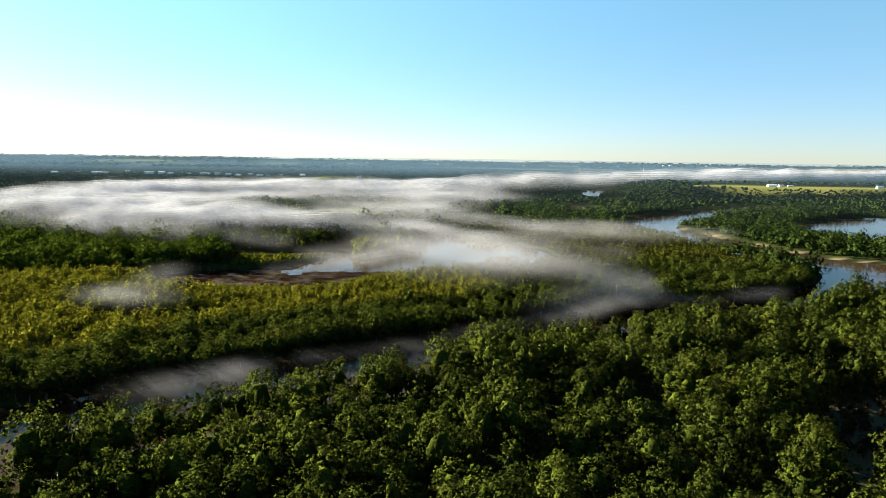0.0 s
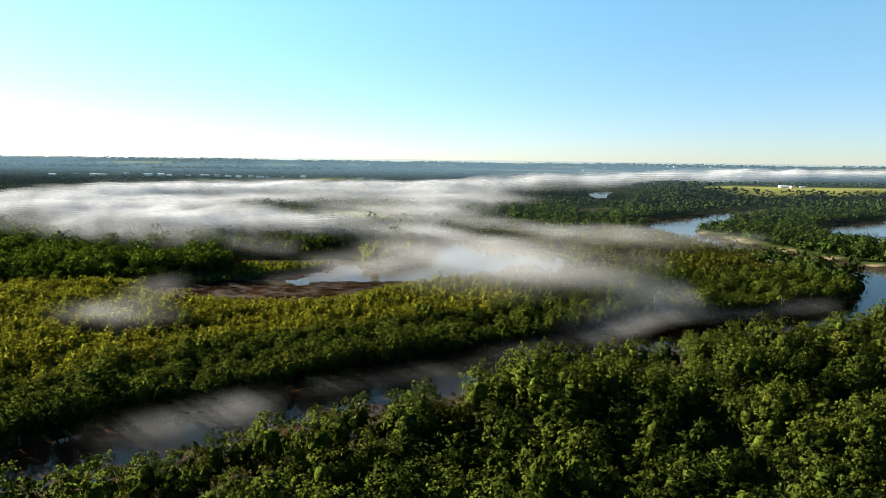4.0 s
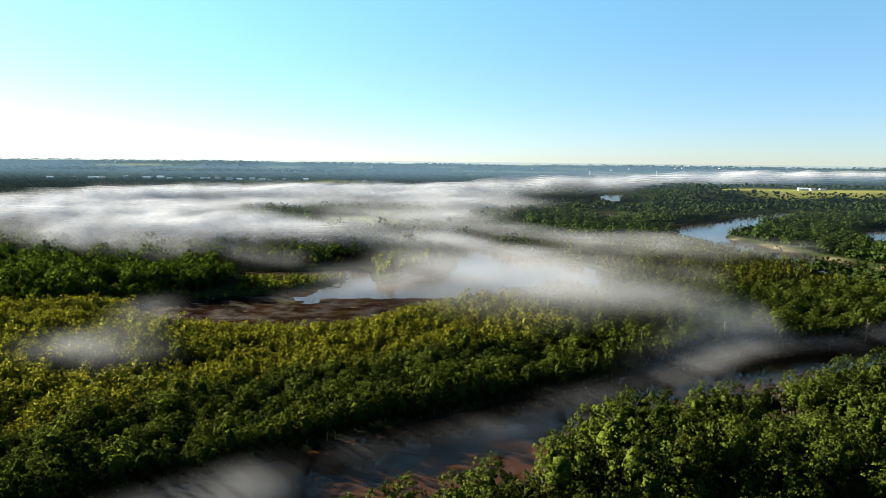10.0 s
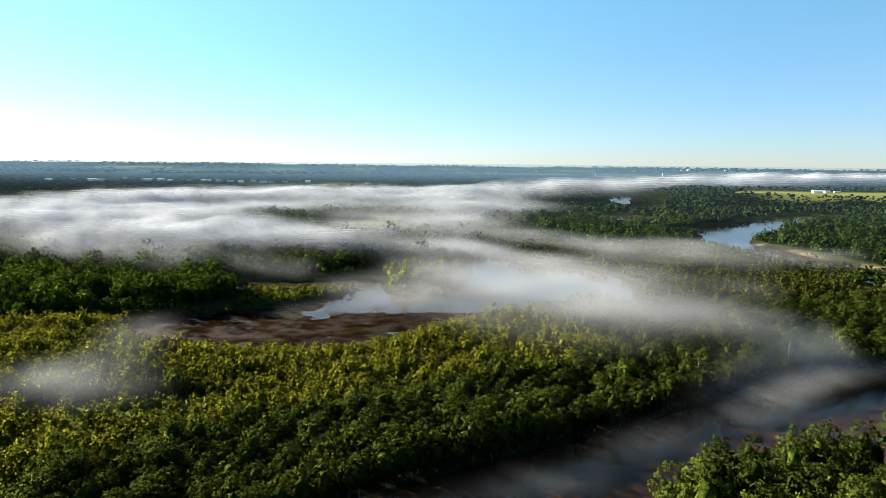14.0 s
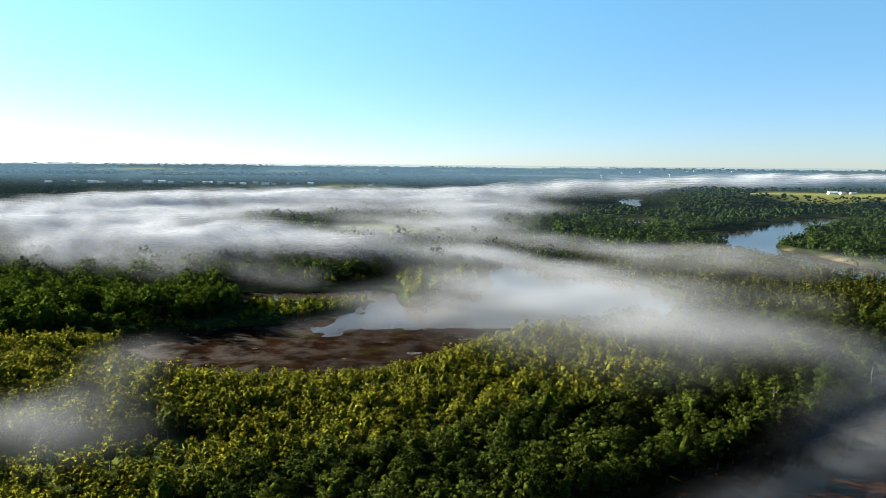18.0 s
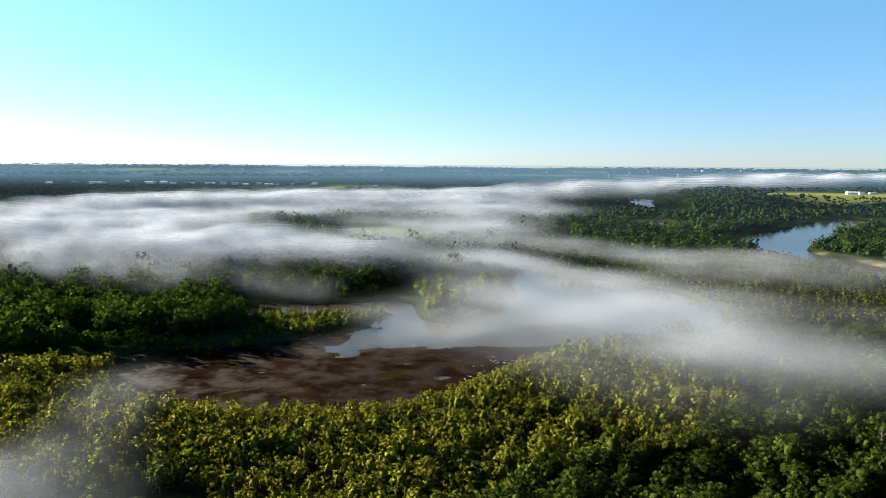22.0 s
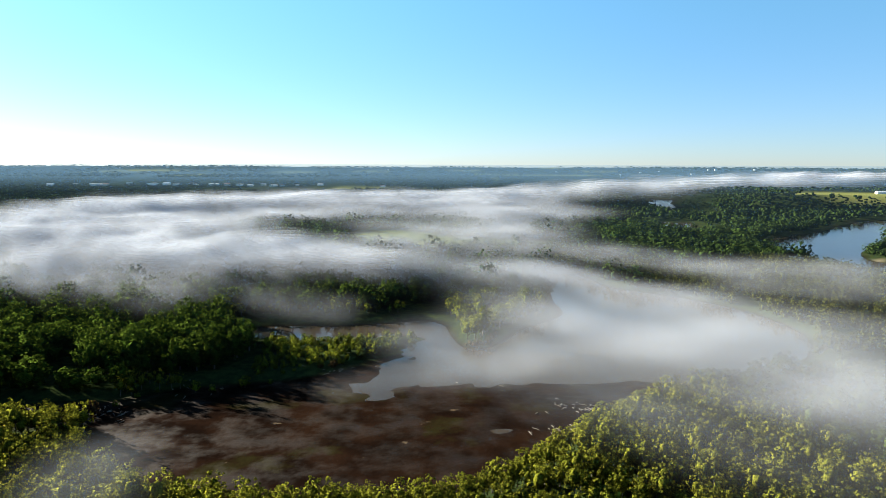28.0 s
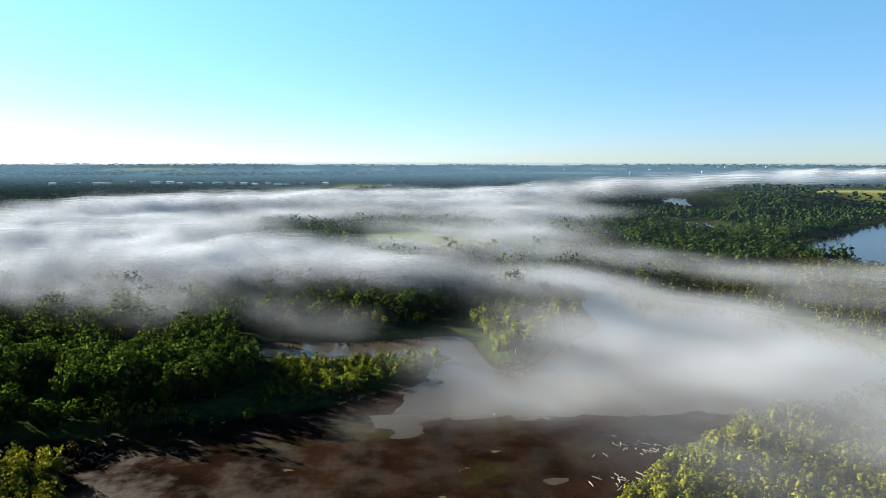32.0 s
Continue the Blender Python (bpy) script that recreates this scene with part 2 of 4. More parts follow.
# ---- shapes of the land ----
def vnoise(x, y, size, seed=0):
    """Smooth value noise from 0 to 1, lumps about size metres across."""
    x, y = np.asarray(x, float) / size + seed * 17.3, np.asarray(y, float) / size + seed * 9.7
    xi, yi = np.floor(x), np.floor(y)
    fx, fy = x - xi, y - yi
    fx, fy = fx * fx * (3 - 2 * fx), fy * fy * (3 - 2 * fy)

    def h(i, j):
        v = np.sin(i * 127.1 + j * 311.7 + seed * 74.7) * 43758.5453
        return v - np.floor(v)

    return (h(xi, yi) * (1 - fx) + h(xi + 1, yi) * fx) * (1 - fy) + (h(xi, yi + 1) * (1 - fx) + h(xi + 1, yi + 1) * fx) * fy


def fbm(x, y, size, seed=0, octaves=4):
    v, a, s = 0, 0.5, 0
    for i in range(octaves):
        v, s = v + a * vnoise(x, y, size / 2 ** i, seed + i), s + a
        a *= 0.55
    return v / s


def smooth(v, lo, hi):
    f = np.clip((np.asarray(v, float) - lo) / (hi - lo), 0, 1)
    return f * f * (3 - 2 * f)


def rounded(pts, times=2):
    p = np.array(pts, float)
    for _ in range(times):
        q = np.roll(p, -1, 0)
        p = np.stack([0.75 * p + 0.25 * q, 0.25 * p + 0.75 * q], 1).reshape(-1, 2)
    return p


def outside(poly, x, y):
    """Distance to the outline, negative within it."""
    x, y = np.asarray(x, float), np.asarray(y, float)
    best, inside = np.full(x.shape, 1e18), np.zeros(x.shape, bool)
    for (ax, ay), (bx, by) in zip(poly, np.roll(poly, -1, 0)):
        ex, ey = bx - ax, by - ay
        t = np.clip(((x - ax) * ex + (y - ay) * ey) / (ex * ex + ey * ey + 1e-9), 0, 1)
        best = np.minimum(best, (x - ax - t * ex) ** 2 + (y - ay - t * ey) ** 2)
        cross = (ay > y) != (by > y)
        inside ^= cross & (x < ax + (y - ay) * ex / (ey if abs(ey) > 1e-9 else 1e-9))
    return np.where(inside, -1, 1) * np.sqrt(best)


# the river: its south and east bank, then its north and west bank back again
RIVER = rounded([(-420, 20), (-250, 105), (-170, 175), (-138, 213), (-114, 250), (-92, 262), (-62, 292), (-38, 302), (-13, 313), (14, 345), (48, 376), (80, 394), (112, 400), (168, 428), (216, 448),
                 (280, 492), (338, 547), (400, 580), (520, 570), (700, 560), (760, 620), (640, 690), (500, 738), (457, 763), (439, 801), (424, 854), (403, 920), (393, 1059),
                 (376, 1135), (470, 1250), (560, 1365), (680, 1500), (850, 1640), (780, 1750), (640, 1610), (540, 1490), (440, 1400), (350, 1320), (312, 1230)]
                + [(305, 1150), (312, 1080), (325, 1000), (338, 900), (350, 830), (378, 760), (392, 700), (364, 637), (290, 562), (206, 518), (150, 494), (102, 474), (60, 452),
                   (20, 426), (-15, 404), (-60, 376), (-94, 350), (-150, 306), (-187, 276), (-260, 200), (-420, 115)])
LAKE = rounded([(-270, 607), (-249, 580), (-228, 547), (-200, 529), (-165, 526), (-123, 525), (-98, 536), (-74, 560), (-45, 598), (-10, 626), (40, 652), (90, 690), (128, 745), (121, 807), (100, 862),
                (36, 918), (20, 990), (-5, 1000), (-14, 940), (-22, 870), (-18, 815), (-34, 786), (-58, 763), (-74, 722), (-88, 708), (-100, 718), (-106, 750), (-112, 780), (-128, 787), (-155, 771),
                (-182, 768), (-213, 768), (-250, 760), (-262, 742), (-212, 736), (-180, 731), (-150, 744), (-133, 746), (-121, 741), (-119, 731), (-127, 714), (-137, 695), (-160, 664), (-186, 646), (-210, 643), (-234, 637), (-256, 622)])
MUD = rounded([(-340, 610), (-290, 500), (-200, 470), (-90, 480), (-20, 540), (20, 600), (10, 650), (-36, 652), (-83, 650), (-118, 644), (-143, 636), (-156, 650), (-146, 680), (-139, 705), (-124, 733), (-145, 722), (-175, 690), (-200, 668), (-235, 662), (-280, 660)])
SLOUGH = rounded([(-262, 590), (-262, 615), (-330, 606), (-420, 585), (-560, 560), (-560, 530), (-420, 560), (-330, 586)])
EAST_LAKE = rounded([(575, 1075), (620, 1000), (690, 955), (820, 910), (1150, 960), (1300, 1250), (1200, 1450), (926, 1430), (758, 1345), (640, 1225)])
POND = rounded([(262, 1640), (250, 1560), (300, 1530), (345, 1540), (350, 1640), (300, 1665)])
INLET = rounded([(405, 2100), (410, 1990), (440, 1985), (520, 2250), (620, 2560), (560, 2620), (460, 2300)])
WEST_POOL = rounded([(-640, 1560), (-520, 1250), (-440, 1150), (-370, 1150), (-370, 1200), (-430, 1330), (-520, 1560)])
MEADOW = rounded([(-280, 1420), (-250, 1220), (-150, 1160), (-60, 1140), (60, 1200), (40, 1270), (-100, 1310), (-200, 1440)])
FARM_FIELD = rounded([(690, 2010), (900, 1985), (1160, 1975), (1420, 2080), (1420, 2170), (1260, 2170), (1000, 2210), (800, 2215)])
MARSH = rounded([(560, 1110), (620, 960), (760, 930), (1000, 960), (1000, 1060), (690, 1050), (620, 1150)])
CLEARING = rounded([(-235, 428), (-200, 424), (-170, 434), (-150, 446), (-165, 456), (-205, 446), (-240, 444)])
NEAR_CLEARING = rounded([(158, 226), (190, 256), (220, 300), (200, 308), (170, 294), (150, 240)])
SAND_BANKS = (rounded([(376, 1140), (395, 1059), (405, 920), (426, 854), (441, 801), (459, 763), (500, 741), (640, 695), (640, 703), (502, 749), (462, 775), (446, 808), (434, 858), (418, 922), (402, 1062), (384, 1140)]),
              rounded([(555, 1362), (640, 1455), (700, 1520), (710, 1540), (640, 1470), (550, 1372)]))


def water_distance(x, y):
    d = outside(RIVER, x, y)
    for p in (LAKE, EAST_LAKE, POND, INLET, WEST_POOL, SLOUGH):
        d = np.minimum(d, outside(p, x, y))
    return d + (fbm(x, y, 22, 5) - 0.5) * 7


def land_height(x, y):
    x, y = np.asarray(x, float), np.asarray(y, float)
    z = 1.6 + 2.2 * fbm(x, y, 90, 1)
    z = z + 34 * smooth(y - 0.1 * (x - 700), 1860, 1985) * smooth(x, 480, 700) * (1 - smooth(y, 2350, 2600))
    bluff = y - 160 * np.sin(x / 620 + 0.8) - 240 * (fbm(x, y, 700, 9) - 0.5)
    z = z + 46 * smooth(bluff, 3330, 3800) + 40 * smooth(bluff, 3800, 4700) + 9 * (fbm(x, y, 420, 4) - 0.5) * smooth(y, 3300, 3700)
    z = z - 60 * smooth(y, 4820, 5400)
    d = water_distance(x, y)
    z = np.where(d < 14, np.minimum(z, -0.25 + 0.16 * d), z)
    z = np.maximum(z, -0.9)
    inward = -outside(MUD, x, y) + 44 * (fbm(x, y, 60, 15) - 0.5) + 16 * (fbm(x, y, 15, 18) - 0.5)
    m = smooth(inward, -16, -2) * smooth(-outside(LAKE, x, y), -14, -5)
    s = smooth(-outside(SLOUGH, x, y), -11, -5) * smooth(-outside(LAKE, x, y), -60, -6)
    flat = -0.10 + 0.26 * smooth(inward, -10, 26) + 0.44 * (fbm(x, y, 34, 8) - 0.45) + 0.30 * (fbm(x, y * 2.2, 9, 3) - 0.5)
    return z * (1 - m) * (1 - s) + flat * m * (1 - s) + (flat + 0.45) * s


def spaced(lo, hi, fine_lo, fine_hi, step, grow):
    mid = list(np.arange(fine_lo, fine_hi + 0.1, step))
    up, down, s = [], [], step
    v = mid[-1]
    while v < hi:
        s *= grow
        v += min(s, 160)
        up.append(v)
    v, s = mid[0], step
    while v > lo:
        s *= grow
        v -= min(s, 160)
        down.append(v)
    return np.array(down[::-1] + mid + up)


def grid_mesh(name, xs, ys, zf, keep=None):
    X, Y = np.meshgrid(xs, ys)
    Z = zf(X, Y)
    V = np.stack([X, Y, Z], -1).reshape(-1, 3)
    nx, ny = len(xs), len(ys)
    i = (np.arange(ny - 1)[:, None] * nx + np.arange(nx - 1)[None]).ravel()
    Q = np.stack([i, i + 1, i + nx + 1, i + nx], 1)
    if keep is not None:
        k = keep.ravel()
        Q = Q[k[Q].any(1)]
    return V, Q


def mesh_from(name, V, Q, mats, floats=None, slots=None, soft=False, bulge=None):
    """A mesh of quads from arrays."""
    me = bpy.data.meshes.new(name)
    me.vertices.add(len(V))
    me.vertices.foreach_set("co", np.asarray(V, np.float32).ravel())
    me.loops.add(Q.size)
    me.loops.foreach_set("vertex_index", Q.astype(np.int32).ravel())
    me.polygons.add(len(Q))
    me.polygons.foreach_set("loop_start", np.arange(0, Q.size, 4, dtype=np.int32))
    for m in mats:
        me.materials.append(m)
    if slots is not None:
        me.polygons.foreach_set("material_index", np.asarray(slots, np.int32))
    for key, val in (floats or {}).items():
        me.attributes.new(key, "FLOAT", "POINT").data.foreach_set("value", np.asarray(val, np.float32).ravel())
    if bulge is not None:
        me.attributes.new("bulge", "FLOAT_VECTOR", "POINT").data.foreach_set("vector", np.asarray(bulge, np.float32).ravel())
    me.update(calc_edges=True)
    if soft:
        me.polygons.foreach_set("use_smooth", np.ones(len(Q), bool))
    return me


# ---- ground and water ----
xs = spaced(-5200, 5200, -400, 300, 4.5, 1.10)
ys = spaced(-900, 6200, 220, 1000, 4.5, 1.10)
V, Q = grid_mesh("ground", xs, ys, land_height)
gx, gy = V[:, 0], V[:, 1]


def far_fields(x, y):
    return smooth(fbm(x, y * 2.2, 420, 21, 3), 0.66, 0.72) * smooth(y, 2900, 3200)


crop = np.maximum.reduce([smooth(-outside(FARM_FIELD, gx, gy), -8, 8), far_fields(gx, gy)])
grass = np.maximum.reduce([smooth(-outside(MEADOW, gx, gy), -10, 20), 0.7 * smooth(-outside(MARSH, gx, gy), -10, 20), smooth(-outside(CLEARING, gx, gy), -5, 6)])
wd = water_distance(gx, gy)
mud = np.maximum.reduce([smooth(-wd, -7, -1), smooth(-outside(SLOUGH, gx, gy), -4, 4)])
sand = np.maximum.reduce([smooth(-outside(p, gx, gy) + 6 * (fbm(gx, gy, 30, 13) - 0.75), -1, 4) for p in SAND_BANKS] + [0.45 * smooth(-np.minimum(outside(NEAR_CLEARING, gx, gy), outside(NEAR_CLEARING, gx * 1.06, gy * 1.06)), -6, 6)])
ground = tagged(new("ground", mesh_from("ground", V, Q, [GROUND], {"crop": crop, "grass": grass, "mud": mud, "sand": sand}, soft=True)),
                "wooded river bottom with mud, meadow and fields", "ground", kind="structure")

V = np.array([(-2500, -900, 0), (2500, -900, 0), (2500, 2900, 0), (-2500, 2900, 0)], float)
tagged(new("water", mesh_from("water", V, np.array([[0, 1, 2, 3]]), [WATER])), "calm brown river and lake water reflecting the sky", "water", kind="structure")


# ---- trees ----
def tube(path, radii, sides=5):
    """Rings along a path, as quads."""
    V, Q = [], []
    for i, (p, r) in enumerate(zip(path, radii)):
        for k in range(sides):
            a = 2 * math.pi * k / sides
            V.append((p[0] + r * math.cos(a), p[1] + r * math.sin(a), p[2]))
        if i:
            for k in range(sides):
                o = (i - 1) * sides
                Q.append((o + k, o + (k + 1) % sides, o + sides + (k + 1) % sides, o + sides + k))
    return np.array(V), np.array(Q)


def joined(pieces):
    V, Q, o = [], [], 0
    for v, q in pieces:
        V.append(v)
        Q.append(q + o)
        o += len(v)
    return np.concatenate(V), np.concatenate(Q)


def ball(rng, c, r, wob=0.18, cells=2):
    """A rough round lump: a cube of cells x cells quads a side, blown up to a ball."""
    V, Q = [], []
    for f in range(6):
        ax, s = f % 3, 1 if f < 3 else -1
        o = len(V)
        for j in range(cells + 1):
            for i in range(cells + 1):
                p = [0, 0, 0]
                p[ax], p[(ax + 1) % 3], p[(ax + 2) % 3] = s, (2 * i / cells - 1) * s, 2 * j / cells - 1
                V.append(p)
        for j in range(cells):
            for i in range(cells):
                k = o + (cells + 1) * j + i
                Q.append((k, k + 1, k + cells + 2, k + cells + 1))
    V, inv = np.unique(np.round(np.array(V, float), 4), axis=0, return_inverse=True)
    Q = inv.ravel()[np.array(Q)]
    V = V / np.linalg.norm(V, axis=1)[:, None]
    d = 1 + wob * np.sin(V @ rng.normal(0, 2.4, 3) + rng.uniform(0, 6)) + wob * np.sin(V @ rng.normal(0, 3.4, 3))
    return np.asarray(c) + V * d[:, None] * np.asarray(r), Q


def leaf_cards(rng, centre, normal, size):
    """Leaf clumps: one bent four-cornered blade cluster at each centre."""
    k = len(centre)
    nrm = normal / (np.linalg.norm(normal, axis=1)[:, None] + 1e-9)
    u = np.cross(nrm, rng.normal(size=(k, 3)))
    u /= np.linalg.norm(u, axis=1)[:, None] + 1e-9
    w = np.cross(nrm, u)
    s = size * rng.uniform(0.6, 1.25, (k, 1))
    out = []
    for a, b_ in ((-1, -0.3), (0.25, -0.9), (1, 0.3), (-0.25, 0.9)):
        j = rng.uniform(0.65, 1.2, (k, 1))
        out.append(centre + s * j * (a * u + b_ * w) + nrm * s * rng.uniform(-0.3, 0.3, (k, 1)))
    V = np.stack(out, 1).reshape(-1, 3)
    return V, np.arange(4 * k).reshape(-1, 4)


def crown(seed, height, radius, bottom, clumps, cards, size, shape="round", cells=2):
    """A crown of many leafy tufts with gaps between them, round a shaded heart of inner foliage."""
    rng = np.random.default_rng(seed)
    mid, half = 0.5 * (height + bottom), 0.5 * (height - bottom)
    pieces = [ball(rng, (0, 0, mid - 0.12 * half), (radius * 0.46, radius * 0.46, half * 0.55), 0.16, cells)]
    C, N = [], []
    for i in range(clumps):
        g = (i + 0.5) / clumps
        z = 1 - 1.75 * g
        a = i * 2.399 + rng.uniform(-0.5, 0.5)
        rr = math.sqrt(max(0, 1 - z * z)) * (1.0 if shape == "round" else 0.8 + 0.3 * (1 - z) / 2)
        k = rng.uniform(0.62, 0.95)
        c = np.array((rr * math.cos(a) * radius * k, rr * math.sin(a) * radius * k, mid + z * half * rng.uniform(0.68, 0.95)))
        cr = radius * rng.uniform(0.24, 0.46) * (14 / max(clumps, 8)) ** 0.3
        if not cards:
            pieces.append(ball(rng, c, (cr, cr, cr * rng.uniform(0.8, 1.15)), 0.16, 1))
            continue
        d = rng.normal(size=(cards, 3))
        d[:, 2] = d[:, 2] * 0.8 + 0.35
        d += 0.7 * np.array((math.cos(a) * rr, math.sin(a) * rr, 0.2 + max(z, -0.3)))
        d /= np.linalg.norm(d, axis=1)[:, None]
        C.append(c + d * cr * rng.uniform(0.3, 1.2, (cards, 1)))
        N.append(d + rng.normal(0, 0.45, (cards, 3)))
    if cards:
        pieces.append(leaf_cards(rng, np.concatenate(C), np.concatenate(N), size))
    return joined(pieces)


def bole(seed, height, radius, bottom, girth, limbs=4):
    """A tapered, leaning trunk with limbs that reach into the crown."""
    rng = np.random.default_rng(seed)
    lean = rng.normal(0, 0.04, 2) * height
    top = bottom + 0.55 * (height - bottom)
    path = [(lean[0] * f, lean[1] * f, top * f) for f in (-0.03, 0.25, 0.6, 1.0)]
    pieces = [tube(path, (girth * 1.25, girth, girth * 0.75, girth * 0.3))]
    for i in range(limbs):
        a, s = i * 1.7 + rng.uniform(0, 1), rng.uniform(0.55, 0.9)
        p = np.array(path[2]) * s / 0.6 * 0.75
        q = p + np.array((math.cos(a) * radius * 0.6, math.sin(a) * radius * 0.6, (height - p[2]) * 0.5))
        pieces.append(tube([tuple(p), tuple(0.5 * (p + q) + (0, 0, -0.03 * height)), tuple(q)], (girth * 0.45, girth * 0.3, girth * 0.1), 4))
    return joined(pieces)


def outward(v):
    """The way out of a crown's middle at each of its points."""
    d = (v - v.mean(0)) / (v.std(0) + 1e-6) + (0, 0, 0.25)
    return d / (np.linalg.norm(d, axis=1)[:, None] + 1e-9)


def stand(name, label, trees, protos, leaf):
    """Many trees of a wood as one mesh. trees: rows of x, y, z, size, height factor, turn, tint."""
    rng = np.random.default_rng(len(trees))
    pick = rng.integers(0, len(protos), len(trees))
    Vs, Qs, Ss, Ts, Bs, o = [], [], [], [], [], 0
    for p, (cv, cq, tv, tq) in enumerate(protos):
        t = trees[pick == p]
        if not len(t):
            continue
        pv = np.concatenate([cv, tv]) if tv is not None else cv
        pq = np.concatenate([cq, tq + len(cv)]) if tv is not None else cq
        ps = np.concatenate([np.zeros(len(cq), int), np.ones(0 if tv is None else len(tq), int)])
        c, s = np.cos(t[:, 5])[:, None], np.sin(t[:, 5])[:, None]
        sx = t[:, 3][:, None]
        X = t[:, 0][:, None] + sx * (c * pv[:, 0] - s * pv[:, 1])
        Y = t[:, 1][:, None] + sx * (s * pv[:, 0] + c * pv[:, 1])
        Z = t[:, 2][:, None] + sx * t[:, 4][:, None] * pv[:, 2]
        Vs.append(np.stack([X, Y, Z], -1).reshape(-1, 3))
        Qs.append((pq[None] + (np.arange(len(t)) * len(pv))[:, None, None] + o).reshape(-1, 4))
        Ss.append(np.tile(ps, len(t)))
        Ts.append(np.repeat(t[:, 6], len(pv)))
        w = outward(cv) if tv is None else np.concatenate([outward(cv), np.tile((0.0, 0.0, 1.0), (len(tv), 1))])
        Bs.append(np.stack([c * w[:, 0] - s * w[:, 1], s * w[:, 0] + c * w[:, 1], np.repeat(w[None, :, 2], len(t), 0)], -1).reshape(-1, 3))
        o += len(t) * len(pv)
    me = mesh_from(name, np.concatenate(Vs), np.concatenate(Qs), [leaf, BARK], {"tint": np.concatenate(Ts)}, np.concatenate(Ss), soft=True, bulge=np.concatenate(Bs))
    return tagged(new(name, me), label, "woods", kind="stuff")


def scatter(x0, x1, y0, y1, step, seed):
    rng = np.random.default_rng(seed)
    X, Y = np.meshgrid(np.arange(x0, x1, step), np.arange(y0, y1, step))
    X, Y = X.ravel().astype(float), Y.ravel().astype(float)
    X += rng.uniform(-0.46, 0.46, len(X)) * step
    Y += rng.uniform(-0.46, 0.46, len(Y)) * step
    return X, Y, rng


def rows_of(X, Y, rng, lo, hi, tall=(0.75, 1.25)):
    n = len(X)
    patch = vnoise(X, Y, 45, 31)
    low = 1 - 0.35 * smooth(-outside(EAST_LAKE, X, Y), -200, -70) * (1 - smooth(Y, 1230, 1330))
    low = low * (1 - 0.12 * smooth(-outside(RIVER, X, Y), -90, -30) * smooth(Y, 1120, 1180) * smooth(X - 0.8 * (Y - 1135), 360, 400))
    for p, reach in ((POND, 200), (INLET, 300)):
        for step in range(60, reach, 40):
            low = np.where(outside(p, X, Y + step) < 15, 0.45, low)
    return np.stack([X, Y, land_height(X, Y) - 0.1, rng.uniform(lo, hi, n) * low * (0.78 + 0.44 * vnoise(X, Y, 19, 33)), rng.uniform(*tall, n), rng.uniform(0, 6.28, n),
                     np.clip(0.55 * patch + 0.6 * rng.uniform(0, 1, n) - 0.05, 0, 1)], 1)


def in_sight(X, Y):
    """Near enough to the way flown to be seen at some time."""
    left, right = -0.70 * Y - 45, 0.70 * Y + 45
    return (X > np.minimum(left, -0.68 * (Y - 360) - 190)) & (X < right)


OPEN = (MEADOW, FARM_FIELD, CLEARING, NEAR_CLEARING, *SAND_BANKS)


def wooded(X, Y, gap=4.0):
    ok = (water_distance(X, Y) > gap) & in_sight(X, Y)
    for p in OPEN:
        ok &= outside(p, X, Y) > 2
    for f in (1.04, 1.08, 1.12):
        ok &= outside(NEAR_CLEARING, X * f, Y * f) > 0
    for p, reach in ((POND, 40), (INLET, 60)):
        for step in range(20, reach + 1, 20):
            ok &= outside(p, X, Y + step) > 0
    ok &= ~((outside(FARM_FIELD, X, Y) < 30) & (Y < 2030 + 0.1 * (X - 900)) & (land_height(X, Y) > 27))
    ok &= ~(outside(MARSH, X, Y) < 0) | (vnoise(X, Y, 40, 55) > 0.72)
    return ok & ~taken(X, Y, 3.6)


def along(pts, offset, gap, spread, seed):
    """Places beside a line, to its right for a positive offset."""
    rng = np.random.default_rng(seed)
    p = np.array(pts, float)
    seg = np.linalg.norm(np.diff(p, axis=0), axis=1)
    at = np.arange(gap / 2, seg.sum(), gap)
    run = np.concatenate([[0], np.cumsum(seg)])
    x, y = np.interp(at, run, p[:, 0]), np.interp(at, run, p[:, 1])
    i = np.clip(np.searchsorted(run, at) - 1, 0, len(seg) - 1)
    d = np.diff(p, axis=0)[i] / seg[i][:, None]
    off = offset + rng.uniform(-spread, spread, len(at))
    return np.stack([x + d[:, 1] * off + rng.uniform(-1, 1, len(at)), y - d[:, 0] * off], 1)


NEAR_ROW = along([(-138, 213), (-114, 250), (-92, 262), (-62, 292), (-38, 302), (-13, 313), (14, 345), (48, 376), (80, 394), (112, 400), (168, 428), (216, 448), (280, 492), (338, 547)], 3.5, 6.6, 1.5, 201)
FAR_ROW = along([(-175, 286), (-150, 306), (-94, 350), (-60, 376), (-15, 404), (20, 426), (60, 452), (102, 474), (150, 494), (206, 518), (290, 562)], -6.0, 7.4, 2.0, 202)
WILLOW_ROW = np.concatenate([along([(-262, 598), (-250, 575), (-230, 545), (-200, 527), (-165, 524), (-123, 523), (-98, 534), (-74, 558), (-45, 596), (-10, 624)], 5.0, 3.6, 1.2, 203),
                             along([(-268, 600), (-252, 575), (-232, 543), (-200, 525), (-165, 524), (-123, 523), (-98, 534), (-74, 558)], 10.0, 4.0, 1.6, 204)])
CAPE = np.concatenate([along([(-102, 770), (-98, 745), (-90, 728), (-80, 738), (-66, 765), (-48, 782)], -5.5, 5.2, 2.5, 205), along([(-104, 800), (-88, 770), (-72, 785), (-40, 800)], 0.0, 6.0, 4.0, 206),
                       along([(-110, 815), (-30, 815)], 0.0, 7.0, 4.0, 207)])


